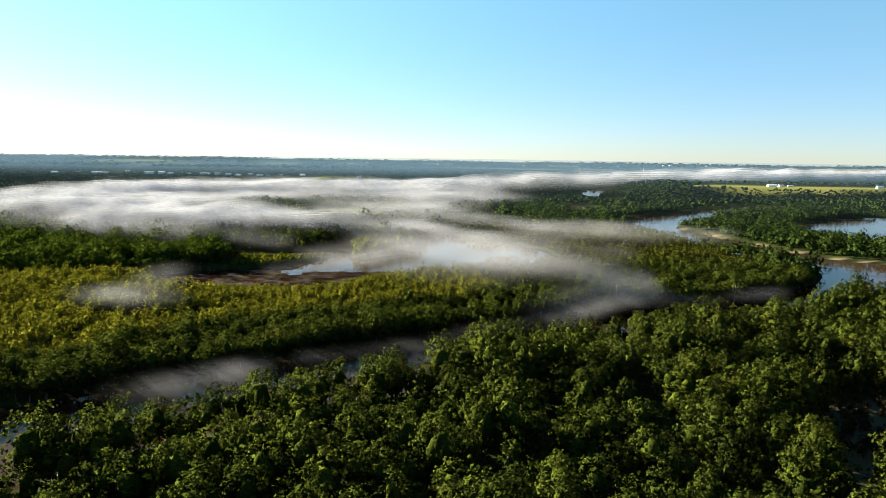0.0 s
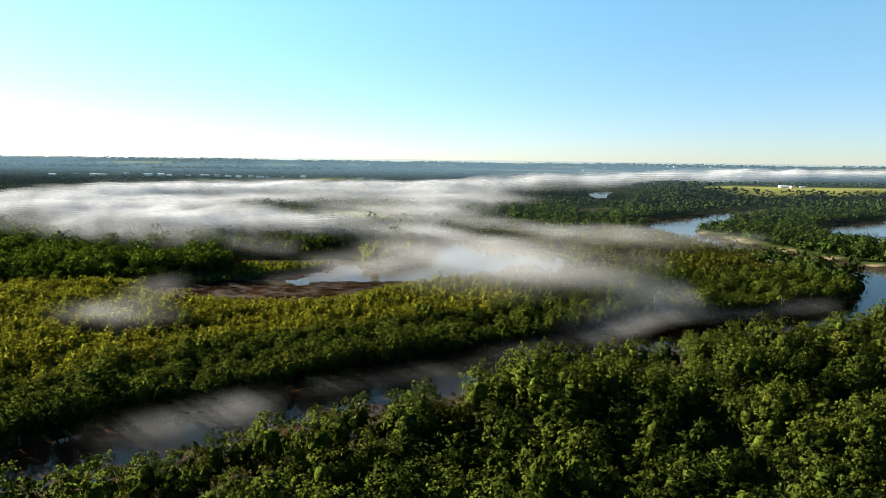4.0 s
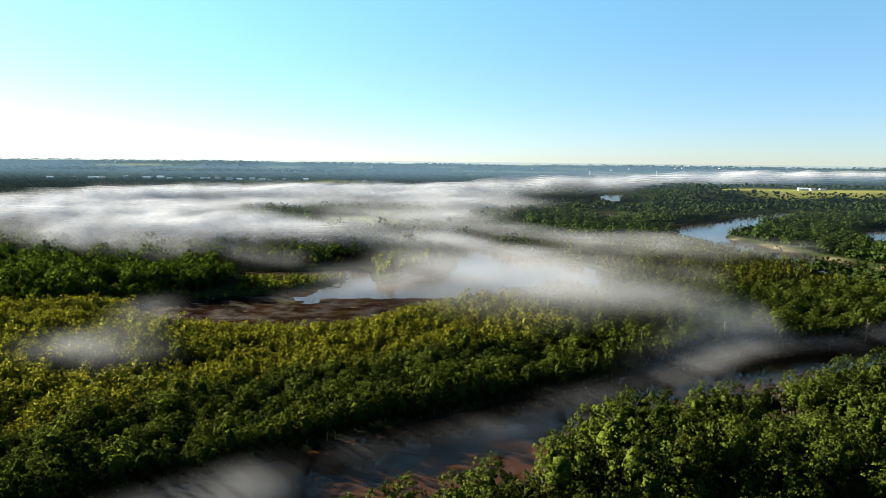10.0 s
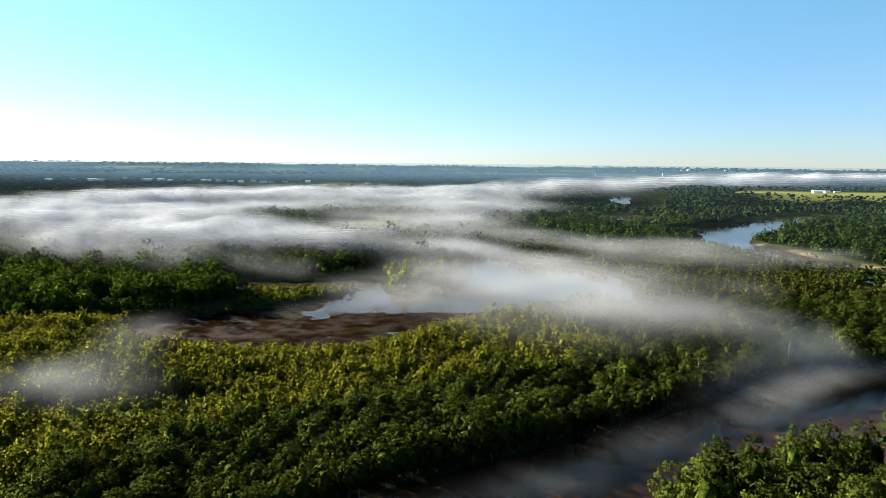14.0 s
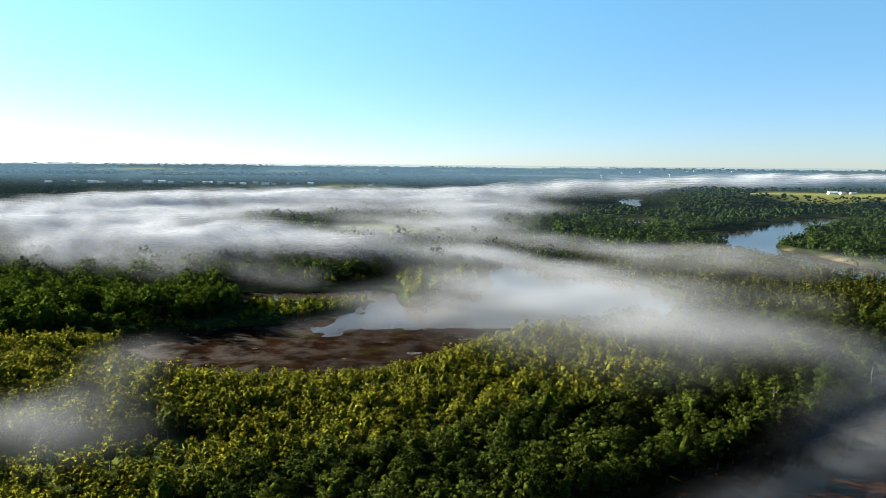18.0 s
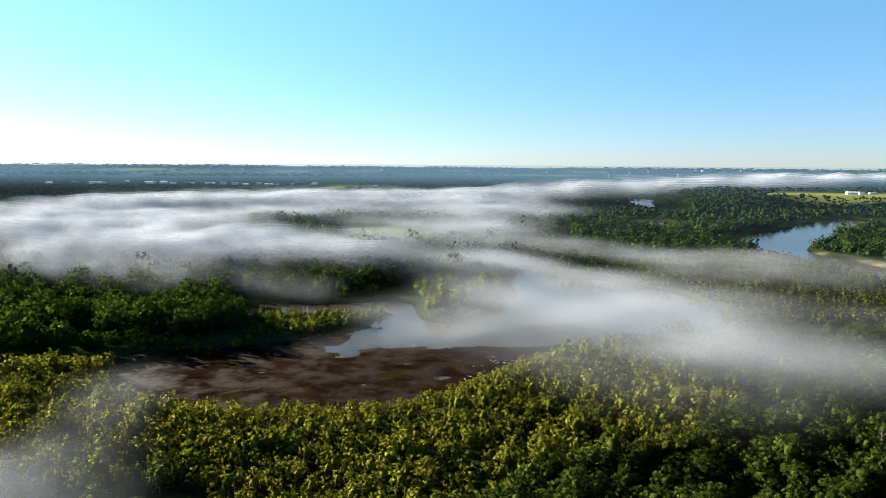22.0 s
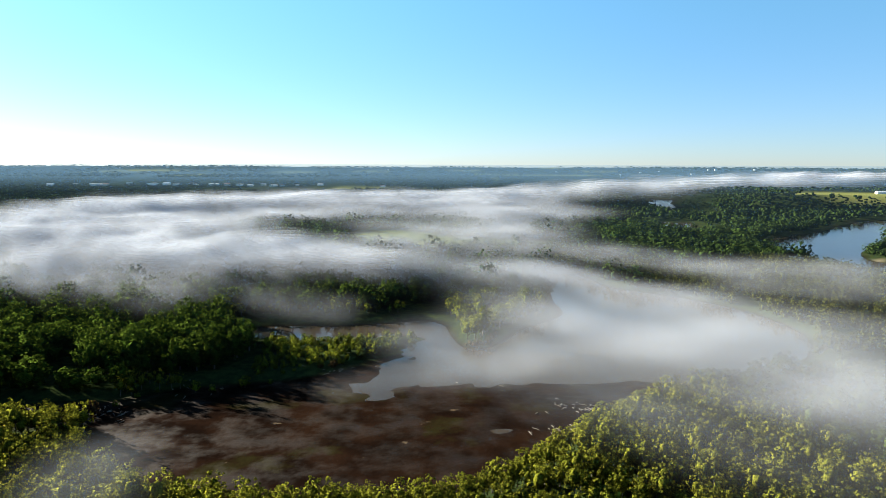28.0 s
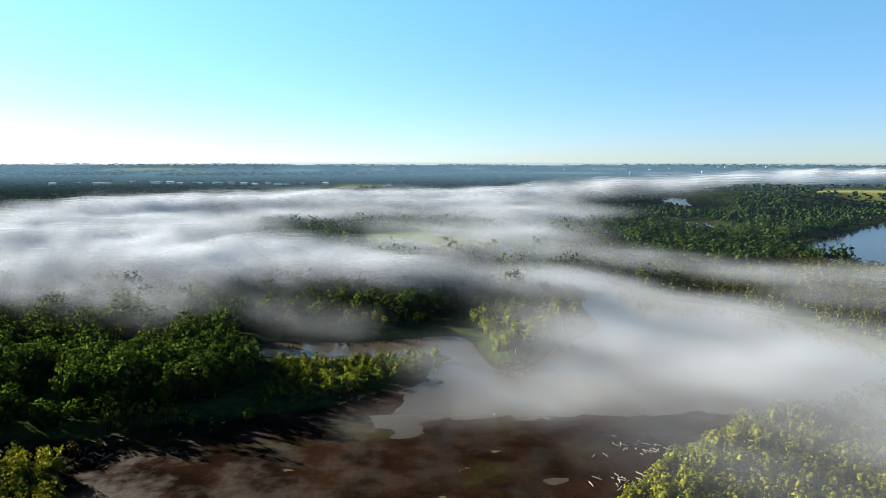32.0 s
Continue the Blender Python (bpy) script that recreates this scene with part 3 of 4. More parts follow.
def within(poly, gap, seed, most=400):
    """Places spread evenly inside an outline."""
    p = rounded(poly, 1)
    rng = np.random.default_rng(seed)
    X, Y = np.meshgrid(np.arange(p[:, 0].min(), p[:, 0].max(), gap), np.arange(p[:, 1].min(), p[:, 1].max(), gap))
    X, Y = X.ravel() + rng.uniform(-0.4, 0.4, X.size) * gap, Y.ravel() + rng.uniform(-0.4, 0.4, X.size) * gap
    k = outside(p, X, Y) < 0
    return np.stack([X[k], Y[k]], 1)[:most]


SPIT = within([(-212, 655), (-190, 657), (-168, 672), (-146, 700), (-128, 722), (-125, 738), (-160, 733), (-190, 726), (-222, 730), (-212, 700)], 5.2, 208, 230)
SPIT_WOOD = within([(-300, 640), (-255, 646), (-236, 650), (-222, 662), (-218, 690), (-226, 712), (-240, 730), (-262, 732), (-300, 740)], 8.6, 210, 160)
NORTH_SHORE = along([(-262, 776), (-213, 780), (-182, 780), (-155, 786), (-128, 800)], -16.0, 6.5, 7.0, 213)
MUD_SHRUBS = np.array([(-195, 646), (-220, 634), (-228, 633), (-246, 632), (-252, 624), (-256, 612), (-206, 640)], float)
LONE = np.array([(-186, 440), (-210, 434), (-172, 452), (-104, 1187), (-87, 777)], float)
SINGLE = np.concatenate([NEAR_ROW, FAR_ROW, WILLOW_ROW, CAPE, SPIT, SPIT_WOOD, NORTH_SHORE, LONE])


def taken(X, Y, gap):
    t = np.zeros(X.shape, bool)
    for px, py in SINGLE:
        t |= (X - px) ** 2 + (Y - py) ** 2 < gap * gap
    return t


# kinds of trees, each in a few forms: crown and trunk
COTTON = [(*crown(11 + i, 16 + i % 4, 5.0 + 0.6 * (i % 3), 2.2, 26, 21, 0.43), *bole(11 + i, 17, 4.2, 4.5, 0.35, 0)) for i in range(6)]
WILLOW = [(*crown(31 + i, 9.8, 3.4, 2.0, 13, 10, 0.42, "round", 2), *bole(31 + i, 10, 2.7, 2.0, 0.2, 0)) for i in range(5)]
SHORE = [(*crown(41 + i, 10.5, 3.0, 0.6, 10, 5, 0.7, "drop", 1), None, None) for i in range(4)]
OAK = [(*crown(51 + i, 13 + 1.5 * (i % 3), 8.2 + 0.9 * (i % 2), 0.5, 14, 3, 1.35, "round", 1), None, None) for i in range(5)]
OAK_NEAR = [(*crown(61 + i, 14 + 1.5 * (i % 3), 6.4 + 0.6 * (i % 2), 0.3, 26, 12, 0.78), None, None) for i in range(5)]
DISTANT = [(*crown(71 + i, 15, 6.6, 1.0, 2, 0, 2.6, "round", 1), None, None) for i in range(3)]

# near bank
X, Y, rng = scatter(-150, 460, 130, 590, 9.0, 1)
south = outside(RIVER, X, Y)
near = (Y < 335 + 0.72 * np.maximum(X, -60)) & (south > 2)
k = wooded(X, Y, 2.5) & near & (vnoise(X, Y, 26, 12) > 0.13)
stand("cottonwood_forest", "tall green cottonwood forest on the near river bank", rows_of(X[k], Y[k], rng, 0.6, 1.4, (0.65, 1.2)), COTTON, LEAF["cottonwood"])

# land between river and lake: tall trees along the river, willows behind
X, Y, rng = scatter(-420, 400, 255, 700, 7.2, 2)
k = wooded(X, Y, 2.5) & (Y > 365 + 0.52 * X) & (outside(LAKE, X, Y) > 2)
k &= (X < 345) & (Y < 640 + 0.15 * np.abs(X))
edge = outside(RIVER, X, Y) + 26 * (vnoise(X, Y, 60, 3) - 0.5)
belt = (edge < 62) | (X > 60 - 0.3 * (Y - 500))
k &= ~((X < -262) & (Y > 585))
b_ = k & belt
stand("river_forest", "dark green trees along the far river bank", rows_of(X[b_], Y[b_], rng, 0.6, 1.05, (0.65, 0.92)), COTTON, LEAF["cottonwood"])
X, Y, rng = scatter(-420, 130, 290, 640, 5.6, 3)
k = wooded(X, Y, 2.0) & (Y > 365 + 0.52 * X) & (outside(LAKE, X, Y) > 1)
k &= ~((X < -262) & (Y > 604))
edge = outside(RIVER, X, Y) + 26 * (vnoise(X, Y, 60, 3) - 0.5)
k &= ~((edge < 60) | (X > 60 - 0.3 * (Y - 500)))
stand("willow_thicket", "yellow-green young willow thicket beside the mud flat", rows_of(X[k], Y[k], rng, 0.75, 1.15), WILLOW, LEAF["willow"])

# woods beyond the lake and to the bend of the river
X, Y, rng = scatter(-900, 900, 585, 1500, 12.2, 4)
k = wooded(X, Y, 5) & (Y > 590) & ~((X > -262) & (X < 150) & (Y < 700)) & ~((Y < 640) & (X > -262))
spit = (X > -302) & (X < -120) & (Y > 636) & (Y < 748)
capeland = (((X > -150) & (X < -20) & (Y < 825)) | ((X > -262) & (X < -120) & (Y > 760) & (Y < 806))) & ~spit
fringe = (X > -20) & (X < 330) & (Y < 1080) & (vnoise(X, Y, 120, 6) < 0.62)
k &= ~spit & ~capeland
k &= ~((X > -262) & (X < 330) & (Y > 640) & (Y < 700))
close = (Y < 900) & (X > -560) & (X < 120)
b_ = k & ~fringe & close
stand("bank_forest", "dark green bottomland forest beside the lake", rows_of(X[b_], Y[b_], rng, 0.75, 1.25, (0.7, 1.2)), OAK_NEAR, LEAF["oak"])
b_ = k & ~fringe & ~close
stand("oak_forest", "dark green bottomland forest beyond the lake", rows_of(X[b_], Y[b_], rng, 0.6, 1.35, (0.7, 1.15)), OAK, LEAF["far"])
X, Y, rng = scatter(-20, 330, 700, 1080, 6.8, 5)
k = wooded(X, Y, 5) & (vnoise(X, Y, 120, 6) < 0.62) & (vnoise(X, Y, 30, 16) > 0.2)
stand("shore_willows", "yellow-green willows along the misty lake shore", rows_of(X[k], Y[k], rng, 0.8, 1.25, (0.7, 1.0)), SHORE, LEAF["shore"])

# distance
parts_far = []
for y0, y1, step, size in ((1500, 2100, 15, 1.2), (2100, 2900, 23, 1.6), (2900, 3700, 31, 1.85), (3700, 4800, 48, 2.5)):
    X, Y, rng = scatter(-0.75 * y1 - 200, 0.75 * y1 + 100, y0, y1, step, int(y0))
    k = wooded(X, Y, 8) & (far_fields(X, Y) < 0.2)
    k &= ~((Y > 2900) & (vnoise(X, Y, 260, 14) < 0.25))
    parts_far.append(rows_of(X[k], Y[k], rng, size * 0.85, size * 1.15, (0.8 / size ** 1.6, 1.1 / size ** 1.6)))
stand("far_woods", "hazy dark green woods reaching to the horizon", np.concatenate(parts_far), DISTANT, LEAF["far"])


# ---- mist ----
STREAKS = []


def streak(x0, y0, x1, y1, width, dense, base=10, top=32):
    """A drift of mist along a line: half width, optical depth, lower and upper edge."""
    STREAKS.append((x0, y0, x1, y1, width, dense, base, top))


# the great bank from the west
streak(-710, 1190, -600, 1105, 90, 4.2, 10, 44)
streak(-620, 1110, -450, 1000, 90, 4.2, 10, 42)
streak(-450, 1000, -290, 945, 62, 3.6, 10, 40)
streak(-290, 945, -160, 912, 46, 2.6, 10, 36)
streak(-160, 912, -40, 860, 34, 1.2, 12, 34)
streak(-40, 855, 40, 745, 32, 0.7, 14, 34)
streak(40, 745, 80, 640, 26, 0.4, 16, 36)
streak(-480, 860, -310, 790, 38, 0.7)
streak(-245, 800, -190, 745, 24, 0.35, 8, 24)
# the bank beyond the wooded island
streak(-720, 1480, -650, 1700, 105, 3.6, 10, 44)
streak(-640, 1720, -430, 1930, 160, 3.6, 10, 46)
streak(-430, 1950, -90, 2080, 180, 3.6, 10, 46)
streak(-450, 1720, -100, 1780, 100, 2.2, 10, 38)
streak(-90, 1980, 10, 1600, 120, 1.9, 10, 36)
streak(-10, 1560, -30, 1200, 70, 1.0)
streak(-560, 1420, -420, 1500, 70, 1.2)
streak(-420, 1520, -120, 1560, 80, 1.5)
streak(-330, 1050, -190, 1095, 38, 1.2)
streak(-190, 1095, -60, 1040, 38, 1.2)
streak(-60, 1150, 50, 1000, 34, 0.9)
streak(50, 1000, 120, 905, 32, 0.65, 14, 34)
streak(120, 905, 215, 870, 28, 0.6, 14, 34)
streak(215, 870, 310, 825, 28, 0.6, 14, 34)
# the far bank along the upper river
streak(20, 2000, 300, 2180, 110, 2.2, 14, 64)
streak(300, 2200, 760, 2600, 130, 2.2, 14, 64)
streak(760, 2640, 1560, 3380, 190, 2.4, 16, 72)
streak(1500, 3350, 2500, 3700, 220, 2.4, 16, 80)
streak(-700, 1400, -560, 1290, 105, 3.0, 10, 42)
streak(-560, 1290, -450, 1170, 100, 2.4, 10, 36)
streak(-220, 1330, -40, 1270, 60, 0.6)
streak(-200, 1230, -40, 1215, 40, 0.5)
# over the lake and the woods to its east
streak(-60, 745, -5, 655, 34, 0.38, 5, 26)
streak(-30, 700, 35, 575, 40, 0.34, 13, 32)
streak(20, 640, 75, 540, 30, 0.23, 18, 38)
streak(-55, 640, -25, 560, 24, 0.2, 14, 28)
streak(60, 690, 150, 620, 32, 0.2, 18, 38)
streak(110, 800, 215, 740, 32, 0.28, 18, 38)
streak(200, 800, 320, 780, 26, 0.26, 18, 38)
streak(90, 570, 140, 500, 24, 0.22, 18, 36)
streak(35, 560, 110, 485, 32, 0.14, 20, 38)
streak(-60, 560, 25, 490, 32, 0.18, 17, 36)
streak(-100, 820, -40, 760, 30, 0.18, 6, 26)
# along the river
streak(15, 396, 80, 440, 13, 0.13, 2, 12)
streak(80, 442, 180, 500, 16, 0.19, 2, 13)
streak(180, 500, 260, 530, 16, 0.21, 2, 13)
streak(-66, 350, 0, 375, 12, 0.13, 2, 11)
streak(-126, 292, -98, 318, 15, 0.3, 2, 14)
# wisps in the willows and over the mud
streak(-206, 500, -196, 440, 17, 0.2, 17, 28)
streak(-215, 420, -180, 410, 18, 0.26, 17, 28)
streak(-150, 630, -90, 645, 20, 0.15, 2, 12)
streak(-118, 705, -75, 650, 28, 0.45, 3, 18)


def mist_field(X, Y):
    """Optical depth, lower and upper edge of the mist over each place."""
    wx, wy = (fbm(X, Y, 70, 41) - 0.5) * 60, (fbm(X, Y, 70, 47) - 0.5) * 60
    tau, base, top, weight = np.zeros(X.shape), np.zeros(X.shape), np.zeros(X.shape), np.full(X.shape, 1e-9)
    for x0, y0, x1, y1, w, d, lo, hi in STREAKS:
        k = min(1.0, w / 60)
        px, py = X + wx * k, Y + wy * k
        ex, ey = x1 - x0, y1 - y0
        t = np.clip(((px - x0) * ex + (py - y0) * ey) / (ex * ex + ey * ey), 0, 1)
        g = np.exp(-((px - x0 - t * ex) ** 2 + (py - y0 - t * ey) ** 2) / (w * w))
        tau += d * g
        base += lo * d * g
        top += hi * d * g
        weight += d * g
    return tau, base / weight, top / weight


def mist_layers(name, label, x0, x1, y0, y1, step, layers, mat, gain=1.0):
    """Mist as a pile of thin, swelling layers, thickest in the middle and fading out above and below."""
    xs, ys = np.arange(x0, x1 + 1, step), np.arange(y0, y1 + 1, step)
    X, Y = np.meshgrid(xs, ys)
    tau, base, top = mist_field(X, Y)
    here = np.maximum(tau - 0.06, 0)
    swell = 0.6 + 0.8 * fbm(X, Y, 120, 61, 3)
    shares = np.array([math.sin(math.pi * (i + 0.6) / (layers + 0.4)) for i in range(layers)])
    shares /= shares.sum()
    Vs, Qs, Ds, o = [], [], [], 0
    for i in range(layers):
        f = (i + 0.5) / layers
        zz = base + (top - base) * f * swell + 1.5 * (vnoise(X, Y, 40, 90 + i) - 0.5)
        V, Q = grid_mesh(name, xs, ys, lambda a, c: np.maximum(zz, 0.6 + 0.4 * i), here > 0)
        Vs.append(V)
        Qs.append(Q + o)
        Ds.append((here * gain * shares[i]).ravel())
        o += len(V)
    V, Q, D = np.concatenate(Vs), np.concatenate(Qs), np.concatenate(Ds)
    used = np.zeros(len(V), bool)
    used[Q] = True
    renumber = np.cumsum(used) - 1
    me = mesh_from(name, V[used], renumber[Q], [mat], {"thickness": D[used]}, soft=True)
    return tagged(new(name, me), label, "mist", kind="stuff")


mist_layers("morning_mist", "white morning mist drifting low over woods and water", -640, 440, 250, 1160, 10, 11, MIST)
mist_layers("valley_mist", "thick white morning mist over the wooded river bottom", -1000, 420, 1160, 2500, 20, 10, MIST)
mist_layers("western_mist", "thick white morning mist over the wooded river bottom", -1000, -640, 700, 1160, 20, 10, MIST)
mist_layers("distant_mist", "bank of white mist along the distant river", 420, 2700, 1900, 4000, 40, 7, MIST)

# thin haze over the valley, put in as blue-tinted sheets that thicken with distance
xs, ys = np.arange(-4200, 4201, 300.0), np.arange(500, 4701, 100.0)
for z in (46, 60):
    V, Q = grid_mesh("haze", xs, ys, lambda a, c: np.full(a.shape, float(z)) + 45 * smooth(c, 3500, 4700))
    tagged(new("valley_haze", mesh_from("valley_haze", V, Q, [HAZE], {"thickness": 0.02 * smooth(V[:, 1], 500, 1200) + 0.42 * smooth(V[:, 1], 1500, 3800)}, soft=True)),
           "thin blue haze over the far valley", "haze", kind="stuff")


# ---- single trees and shrubs ----
def thing(name, label, category, group=""):
    return tagged(new(name), label, category, group)


def part(name, me, parent, label=""):
    ob = tagged(new(name, me), label)
    ob.parent = parent
    return ob


def tree_thing(name, label, group, proto, leaf):
    cv, cq, tv, tq = proto
    t = thing(name, label, "tree", group)
    part("crown", mesh_from("crown", cv, cq, [leaf], soft=True, bulge=outward(cv)), t)
    part("trunk", mesh_from("trunk", tv, tq, [BARK]), t)
    return t


def plant(makers, places, lo, hi, seed, tall=(0.85, 1.2)):
    """Set out copies of the given trees at the places, each turned and sized by chance."""
    rng = np.random.default_rng(seed)
    for i, ((x, y), z) in enumerate(zip(places, land_height(places[:, 0], places[:, 1]))):
        s, h = rng.uniform(lo, hi), rng.uniform(*tall)
        m = pose(x, y, max(z, 0) - 0.05, 0, 0, rng.uniform(0, 360)) @ Matrix.Diagonal((s, s, s * h, 1))
        if i < len(makers):
            makers[i].matrix_basis = m
        else:
            src = makers[i % len(makers)]
            c = copy_thing(src, Matrix.Identity(4))
            c.matrix_basis = m


def kinds(name, label, group, leaf, build, count=4):
    return [tree_thing(name, label, group, build(i), leaf) for i in range(count)]


def big(i):
    return (*crown(111 + i, 16 + i % 4, 5.2, 2.0, 30, 20, 0.42), *bole(111 + i, 17, 4.2, 4.5, 0.35))


def leaning(i):
    return (*crown(191 + i, 15 + i % 4, 5.2, -1.2, 30, 20, 0.43), *bole(191 + i, 15, 4.2, 2.5, 0.3))


def broad(i):
    return (*crown(171 + i, 14 + 1.5 * (i % 3), 6.2 + 0.4 * (i % 2), -0.3, 34, 17, 0.58), *bole(171 + i, 14, 5.5, 3.0, 0.4))


def slim(i):
    return (*crown(131 + i, 9.8, 3.2, 1.4, 20, 10, 0.40, "round"), *bole(131 + i, 10, 2.7, 2.0, 0.2))


def bushy(i):
    return (*crown(151 + i, 5.5, 2.6, -0.2, 16, 11, 0.38), *bole(151 + i, 5, 2.4, 0.6, 0.12))


plant(kinds("cottonwood_tree", "tall leafy green cottonwood on the near river bank", "cottonwoods on the near bank", LEAF_OWN["cottonwood"], leaning), NEAR_ROW, 0.8, 1.25, 301)
plant(kinds("river_tree", "dark green broadleaf tree leaning over the shaded river bank", "trees on the far bank", LEAF_OWN["cottonwood"], leaning), FAR_ROW, 0.75, 1.1, 302)
plant(kinds("willow_tree", "slender yellow-green willow at the edge of the mud", "willows along the mud flat", LEAF_OWN["willow"], slim), WILLOW_ROW, 0.72, 1.08, 303)
plant(kinds("poplar_tree", "bright green poplar on the point in the lake", "poplars on the point", LEAF_OWN["poplar"], big), CAPE, 0.55, 0.95, 304)
plant(kinds("shrub", "low yellow-green shrub on the muddy spit", "shrubs on the spit", LEAF_OWN["poplar"], bushy), np.concatenate([SPIT, MUD_SHRUBS]), 0.3, 1.0, 305)
plant(kinds("shade_tree", "dark green broadleaf tree at the root of the spit", "trees on the spit", LEAF_OWN["oak"], broad), SPIT_WOOD, 0.75, 1.2, 306)
plant(kinds("shore_tree", "light green tree on the misty north shore", "trees on the north shore", LEAF_OWN["poplar"], big), NORTH_SHORE, 0.35, 0.65, 307)
plant(kinds("lone_tree", "lone rounded green tree standing in the open", "lone trees", LEAF_OWN["cottonwood"], big, 2), LONE, 0.6, 0.85, 308)
YOUNG = within([(128, 195), (170, 190), (235, 280), (232, 330), (190, 318), (150, 270)], 8.5, 222)
YOUNG = YOUNG[np.minimum.reduce([outside(NEAR_CLEARING, YOUNG[:, 0] * f, YOUNG[:, 1] * f) for f in (1.0, 1.04, 1.08)]) > 2]
plant(kinds("young_cottonwood", "slim olive-yellow young cottonwood beside the dry clearing", "young trees by the clearing", LEAF_OWN["olive"], slim, 3), YOUNG, 0.8, 1.25, 310)
TIP = along([(-98, 720), (-90, 713), (-82, 720), (-74, 734)], -2.5, 3.0, 1.5, 220)
plant(kinds("dry_brush", "rust-brown dry brush on the tip of the point", "dry brush by the water", LEAF_OWN["dry"], bushy, 2), np.concatenate([TIP, np.array([(-262, 604), (-258, 596), (-168, 672), (-174, 668), (178, 292), (186, 300), (170, 268), (165, 250), (174, 280), (182, 284), (190, 292), (198, 296), (162, 260), (200, 304), (178, 262), (192, 276)]), within([(148, 225), (165, 222), (222, 300), (190, 306), (165, 290)], 6.0, 221)]), 0.35, 0.95, 309)


def dead_tree(x, y, height, seed):
    rng = np.random.default_rng(seed)
    t = thing("dead_tree", "bare bleached dead tree among green crowns", "tree", "dead trees")
    path = [(0, 0, -0.3), (0.2, 0.1, height * 0.4), (-0.1, 0.3, height * 0.75), (0.3, 0.1, height)]
    part("trunk", mesh_from("dead_trunk", *tube(path, (0.42, 0.34, 0.22, 0.05)), [BLEACHED]), t)
    for i in range(7):
        a, z = i * 2.4 + rng.uniform(0, 1), height * rng.uniform(0.4, 0.85)
        r = rng.uniform(1.8, 3.6)
        q = (math.cos(a) * r, math.sin(a) * r, z + rng.uniform(1.0, 3.0))
        part("branch", mesh_from("dead_branch", *tube([(0, 0, z), (q[0] * 0.5, q[1] * 0.5, z + 0.5), q], (0.16, 0.11, 0.03), 4), [BLEACHED]), t)
    t.matrix_basis = pose(x, y, float(land_height(x, y)), 0, 0, rng.uniform(0, 360))


for i, (x, y, h) in enumerate(((75, 482, 15), (-4, 312, 15), (131, 505, 18), (232, 532, 15), (-72, 764, 11))):
    dead_tree(x, y, h, 400 + i)


def log(x, y, length, turn, seed):
    rng = np.random.default_rng(seed)
    r = rng.uniform(0.1, 0.22)
    v, q = tube([(0, 0, 0), (0.08, 0.05, length * 0.5), (-0.06, 0.1, length)], (r, r * 0.85, r * 0.5), 7)
    t = thing("driftwood_log", "grey bleached driftwood log lying on wet mud", "log", "driftwood on the mud")
    part("bole", mesh_from("log_bole", v, q, [BLEACHED]), t)
    v, q = tube([(0, 0, length * 0.55), (0.3, 0.5, length * 0.66), (0.4, 1.1, length * 0.7)], (r * 0.5, r * 0.35, r * 0.12), 5)
    part("snag", mesh_from("log_snag", v, q, [BLEACHED]), t)
    t.matrix_basis = pose(x, y, max(float(land_height(x, y)), 0) + r * 0.7, 0, 0, turn) @ pose(0, 0, 0, 90, 0, 0)


rng = np.random.default_rng(77)
for i, (cx, cy, n_, spread) in enumerate(((-46, 616, 26, 9), (-60, 590, 16, 6), (-255, 604, 22, 7), (-170, 668, 10, 6), (-230, 637, 10, 10), (-70, 640, 3, 20))):
    for j in range(n_):
        log(cx + rng.normal(0, spread), cy + rng.normal(0, spread * 0.6), rng.uniform(1.4, 4.2), rng.uniform(-40, 60), 500 + 40 * i + j)


# ---- buildings in the distance ----
def boxes(name, items, mat):
    """A mesh of boxes, each given by its middle and its size."""
    bm = bmesh.new()
    for c, s in items:
        bmesh.ops.create_cube(bm, size=1, matrix=Matrix.Translation(c) @ Matrix.Diagonal((*s, 1)))
    me = bpy.data.meshes.new(name)
    bm.to_mesh(me)
    bm.free()
    me.materials.append(mat)
    return me


def gable(name, w, d, z, rise, mat, over=0.6):
    bm = bmesh.new()
    W, D = w / 2 + over, d / 2 + over
    v = [bm.verts.new(p) for p in ((-W, -D, z), (W, -D, z), (W, 0, z + rise), (-W, 0, z + rise), (-W, D, z), (W, D, z), (-W, 0, z - 0.2), (W, 0, z - 0.2))]
    for f in ((0, 1, 2, 3), (3, 2, 5, 4), (1, 7, 2), (7, 5, 2), (0, 3, 6), (6, 3, 4), (0, 6, 7, 1), (6, 4, 5, 7)):
        bm.faces.new([v[i] for i in f])
    me = bpy.data.meshes.new(name)
    bm.to_mesh(me)
    bm.free()
    me.materials.append(mat)
    return me


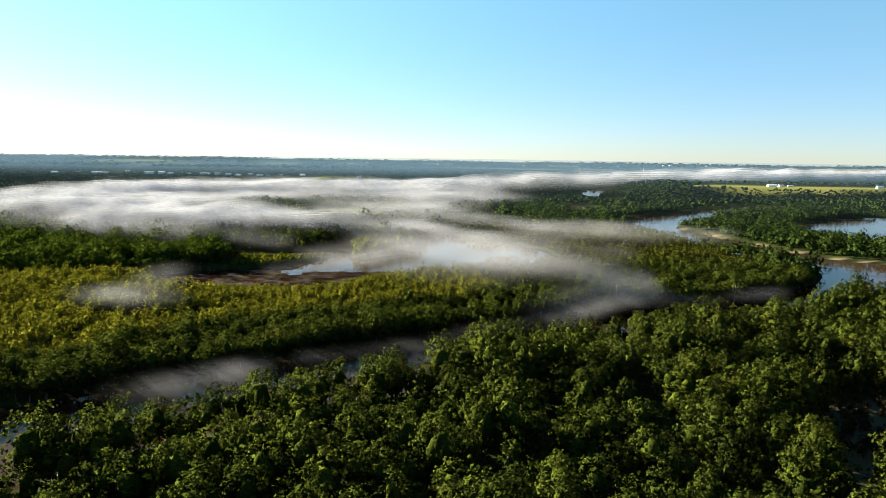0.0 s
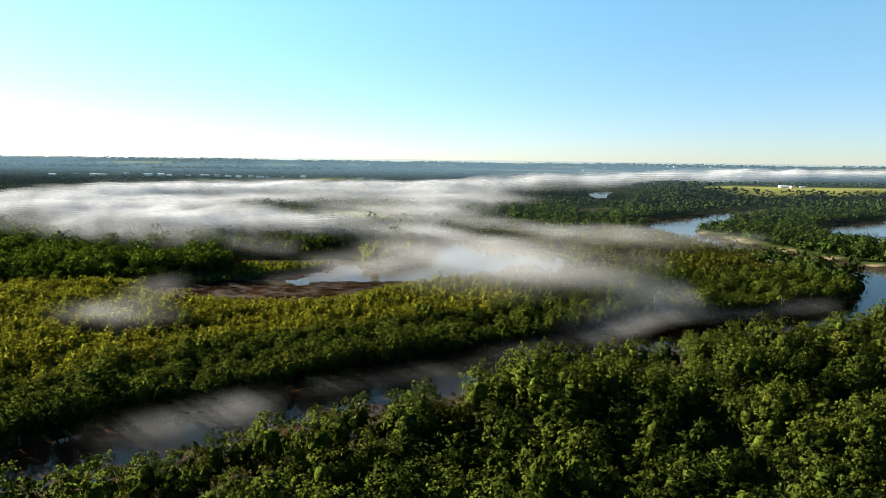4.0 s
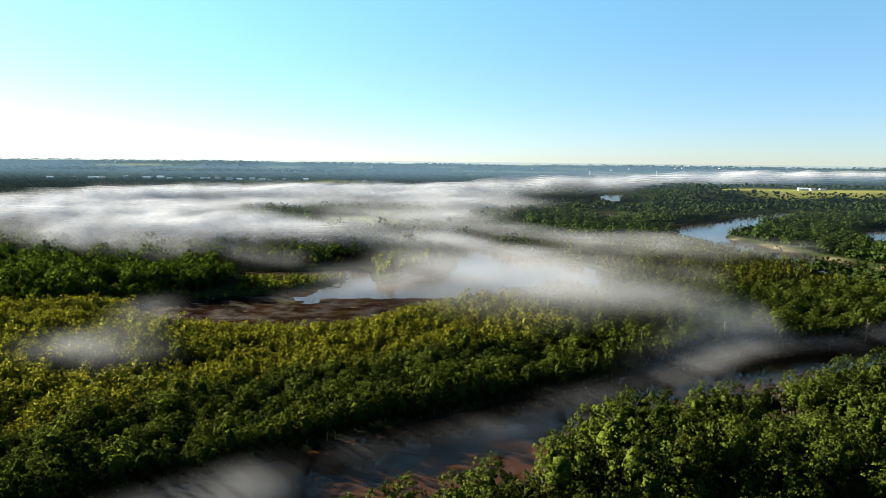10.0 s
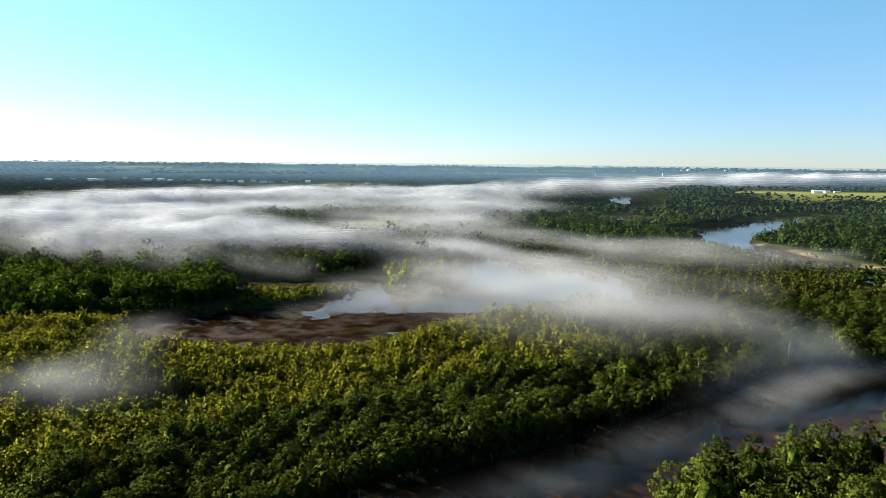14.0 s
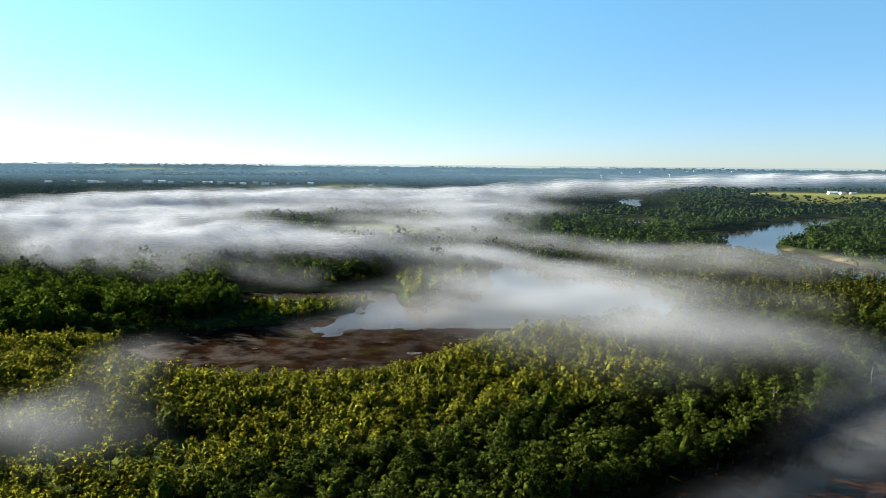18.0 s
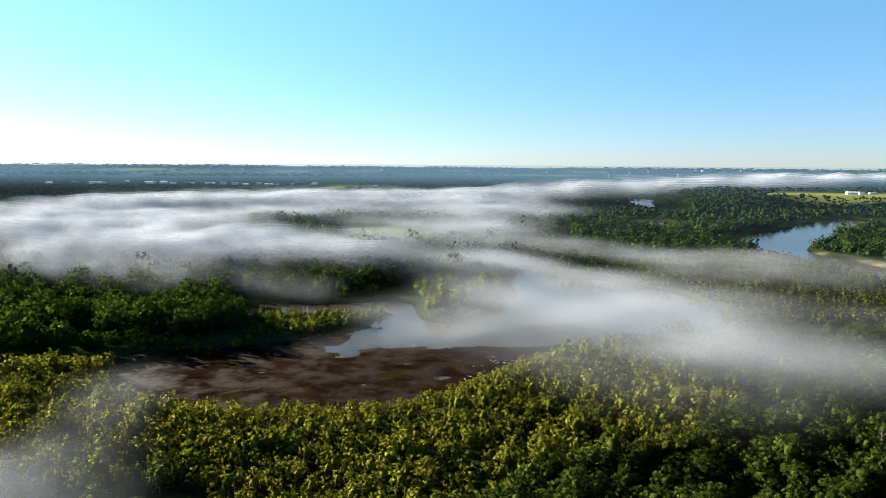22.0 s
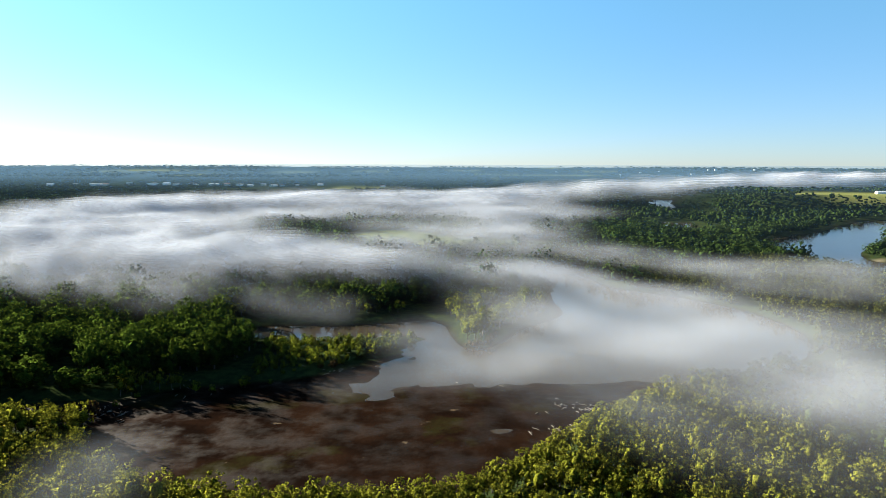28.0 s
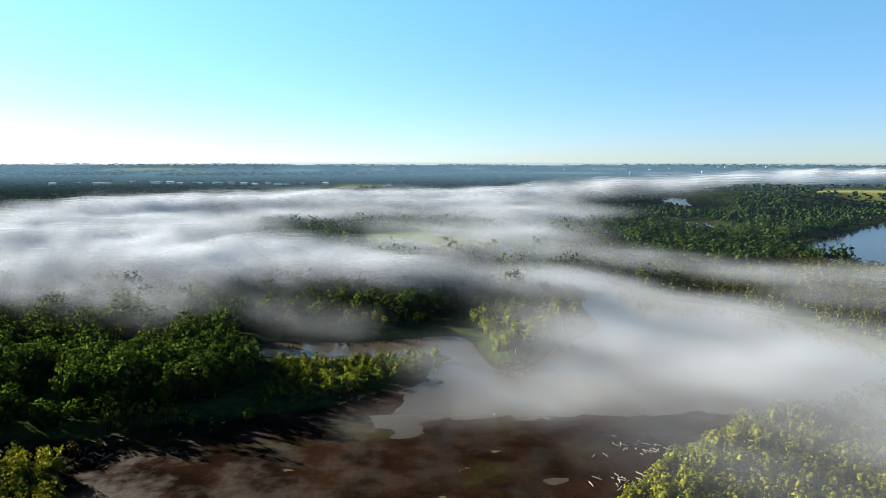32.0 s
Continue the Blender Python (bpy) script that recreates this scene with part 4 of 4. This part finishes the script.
def building(name, label, category, group, x, y, w, d, h, wall, roof, pitched=True, bays=5, turn=0.0):
    t = thing(name, label, category, group)
    part("wall", boxes("wall", [((0, 0, h / 2 - 1), (w, d, h + 2))], wall), t)
    if pitched:
        part("roof", gable("roof", w, d, h + 0.02, d * 0.22, roof), t)
    else:
        part("roof", boxes("roof", [((0, 0, h + 0.25), (w + 0.8, d + 0.8, 0.5))], roof), t)
        part("roof_vent", boxes("roof_vent", [((w * 0.2, 0, h + 1.1), (w * 0.08, d * 0.2, 1.2))], STEEL), t)
    for i in range(bays):
        px = (i + 0.5) / bays * w - w / 2
        if i == bays // 2:
            part("door", boxes("door", [((px, -d / 2 - 0.06, min(h * 0.35, 2.2)), (w / bays * 0.5, 0.12, min(h * 0.7, 4.4)))], GREY_ROOF), t)
        else:
            frame_ob = part("window", boxes("window", [((px, -d / 2 - 0.05, h * 0.6), (w / bays * 0.55, 0.1, h * 0.28))], STEEL), t)
            part("pane", boxes("pane", [((px, -d / 2 - 0.11, h * 0.6), (w / bays * 0.5, 0.02, h * 0.24))], GLASS), frame_ob)
    t.matrix_basis = pose(x, y, float(land_height(x, y)), 0, 0, turn)


def water_tower(x, y, height, seed):
    t = thing("water_tower", "white steel water tower above the far woods", "water tower", "water towers on the horizon")
    r = height * 0.2
    part("tank", mesh_from("tank", *tube([(0, 0, height - r * (1 + math.cos(a))) for a in np.linspace(0.05, 3.09, 9)][::-1], [r * 1.25 * math.sin(a) + 0.05 for a in np.linspace(0.05, 3.09, 9)][::-1], 16), [WHITE], soft=True), t)
    part("column", mesh_from("column", *tube([(0, 0, -1), (0, 0, height * 0.1), (0, 0, height * 0.66)], (r * 0.55, r * 0.3, r * 0.3), 12), [WHITE], soft=True), t)
    part("mast", mesh_from("mast", *tube([(0, 0, height - 0.2), (0, 0, height + 3)], (0.25, 0.1), 5), [STEEL]), t)
    t.matrix_basis = pose(x, y, float(land_height(x, y)))


# the town in the valley and on the slopes
TOWN = "buildings of the far town"
for i, (x, w, d, h, white, pitched) in enumerate(((-1890, 30, 18, 6, 1, 1), (-1685, 46, 30, 9, 1, 0), (-1640, 24, 18, 6, 0, 1), (-1537, 22, 16, 12, 1, 0), (-1430, 44, 30, 7, 1, 0), (-1371, 30, 20, 7, 1, 1),
                                                  (-1327, 26, 18, 6, 1, 0), (-1162, 40, 26, 8, 1, 0), (-1099, 26, 18, 9, 0, 1), (-1048, 30, 20, 7, 1, 0), (-997, 24, 16, 6, 1, 1))):
    building("warehouse" if w > 35 else "house", "large white flat-roofed warehouse in the far valley" if w > 35 else "pale small town building among far trees", "warehouse" if w > 35 else "house", TOWN,
             x, 3330 + 14 * math.sin(3.1 * i), w, d, h, WHITE if white else CREAM, WHITE_ROOF if white else RED_ROOF, bool(pitched), 7 if w > 35 else 5, 6 * math.sin(2.3 * i))
for i, (x, w, h) in enumerate(((-946, 22, 7), (-896, 34, 8), (-860, 20, 6), (-800, 22, 7), (-696, 24, 8), (-416, 22, 8), (189, 26, 9), (-1240, 20, 6), (-1270, 18, 6), (-1800, 20, 6))):
    building("house", "pale small town building among far trees", "house", TOWN, x, 3350 + 20 * math.sin(5.1 * i), w, 16, h, WHITE if i % 3 else CREAM, (GREY_ROOF, WHITE_ROOF, RED_ROOF)[i % 3], i % 2 == 0, 4, 9 * math.sin(i))
for i, (x, y, w, h) in enumerate(((-484, 4330, 30, 11), (-40, 4350, 34, 11), (499, 4330, 30, 10), (1427, 4340, 40, 12), (1380, 4330, 26, 10), (-1780, 4330, 36, 10), (-2044, 4300, 30, 9), (980, 4300, 30, 10), (1100, 4340, 24, 10), (1650, 4330, 30, 10))):
    building("hilltop_house", "small white building on the hazy horizon", "house", "buildings on the horizon", x, y, 0.4 * w, 10, 0.45 * h, WHITE, WHITE_ROOF, i % 2 == 0, 4)
for i, (x, h) in enumerate(((762, 15), (1127, 15), (1672, 16))):
    water_tower(x, 3880, h, i)
# the farm on the terrace field
building("barn", "long white barn beside the pale green field", "barn", "farm buildings", 1010, 2110, 26, 13, 5, WHITE, WHITE_ROOF, True, 5, -4)
building("farmhouse", "small white farmhouse with a rust-red roof", "house", "farm buildings", 1042, 2118, 14, 10, 5, WHITE, RED_ROOF, True, 4, -4)
building("shed", "low cream shed beside the barn", "shed", "farm buildings", 1068, 2112, 16, 9, 4, CREAM, GREY_ROOF, True, 3, -4)
building("shed", "low cream shed beside the barn", "shed", "farm buildings", 1330, 2090, 18, 10, 6, WHITE, GREY_ROOF, True, 3, -4)
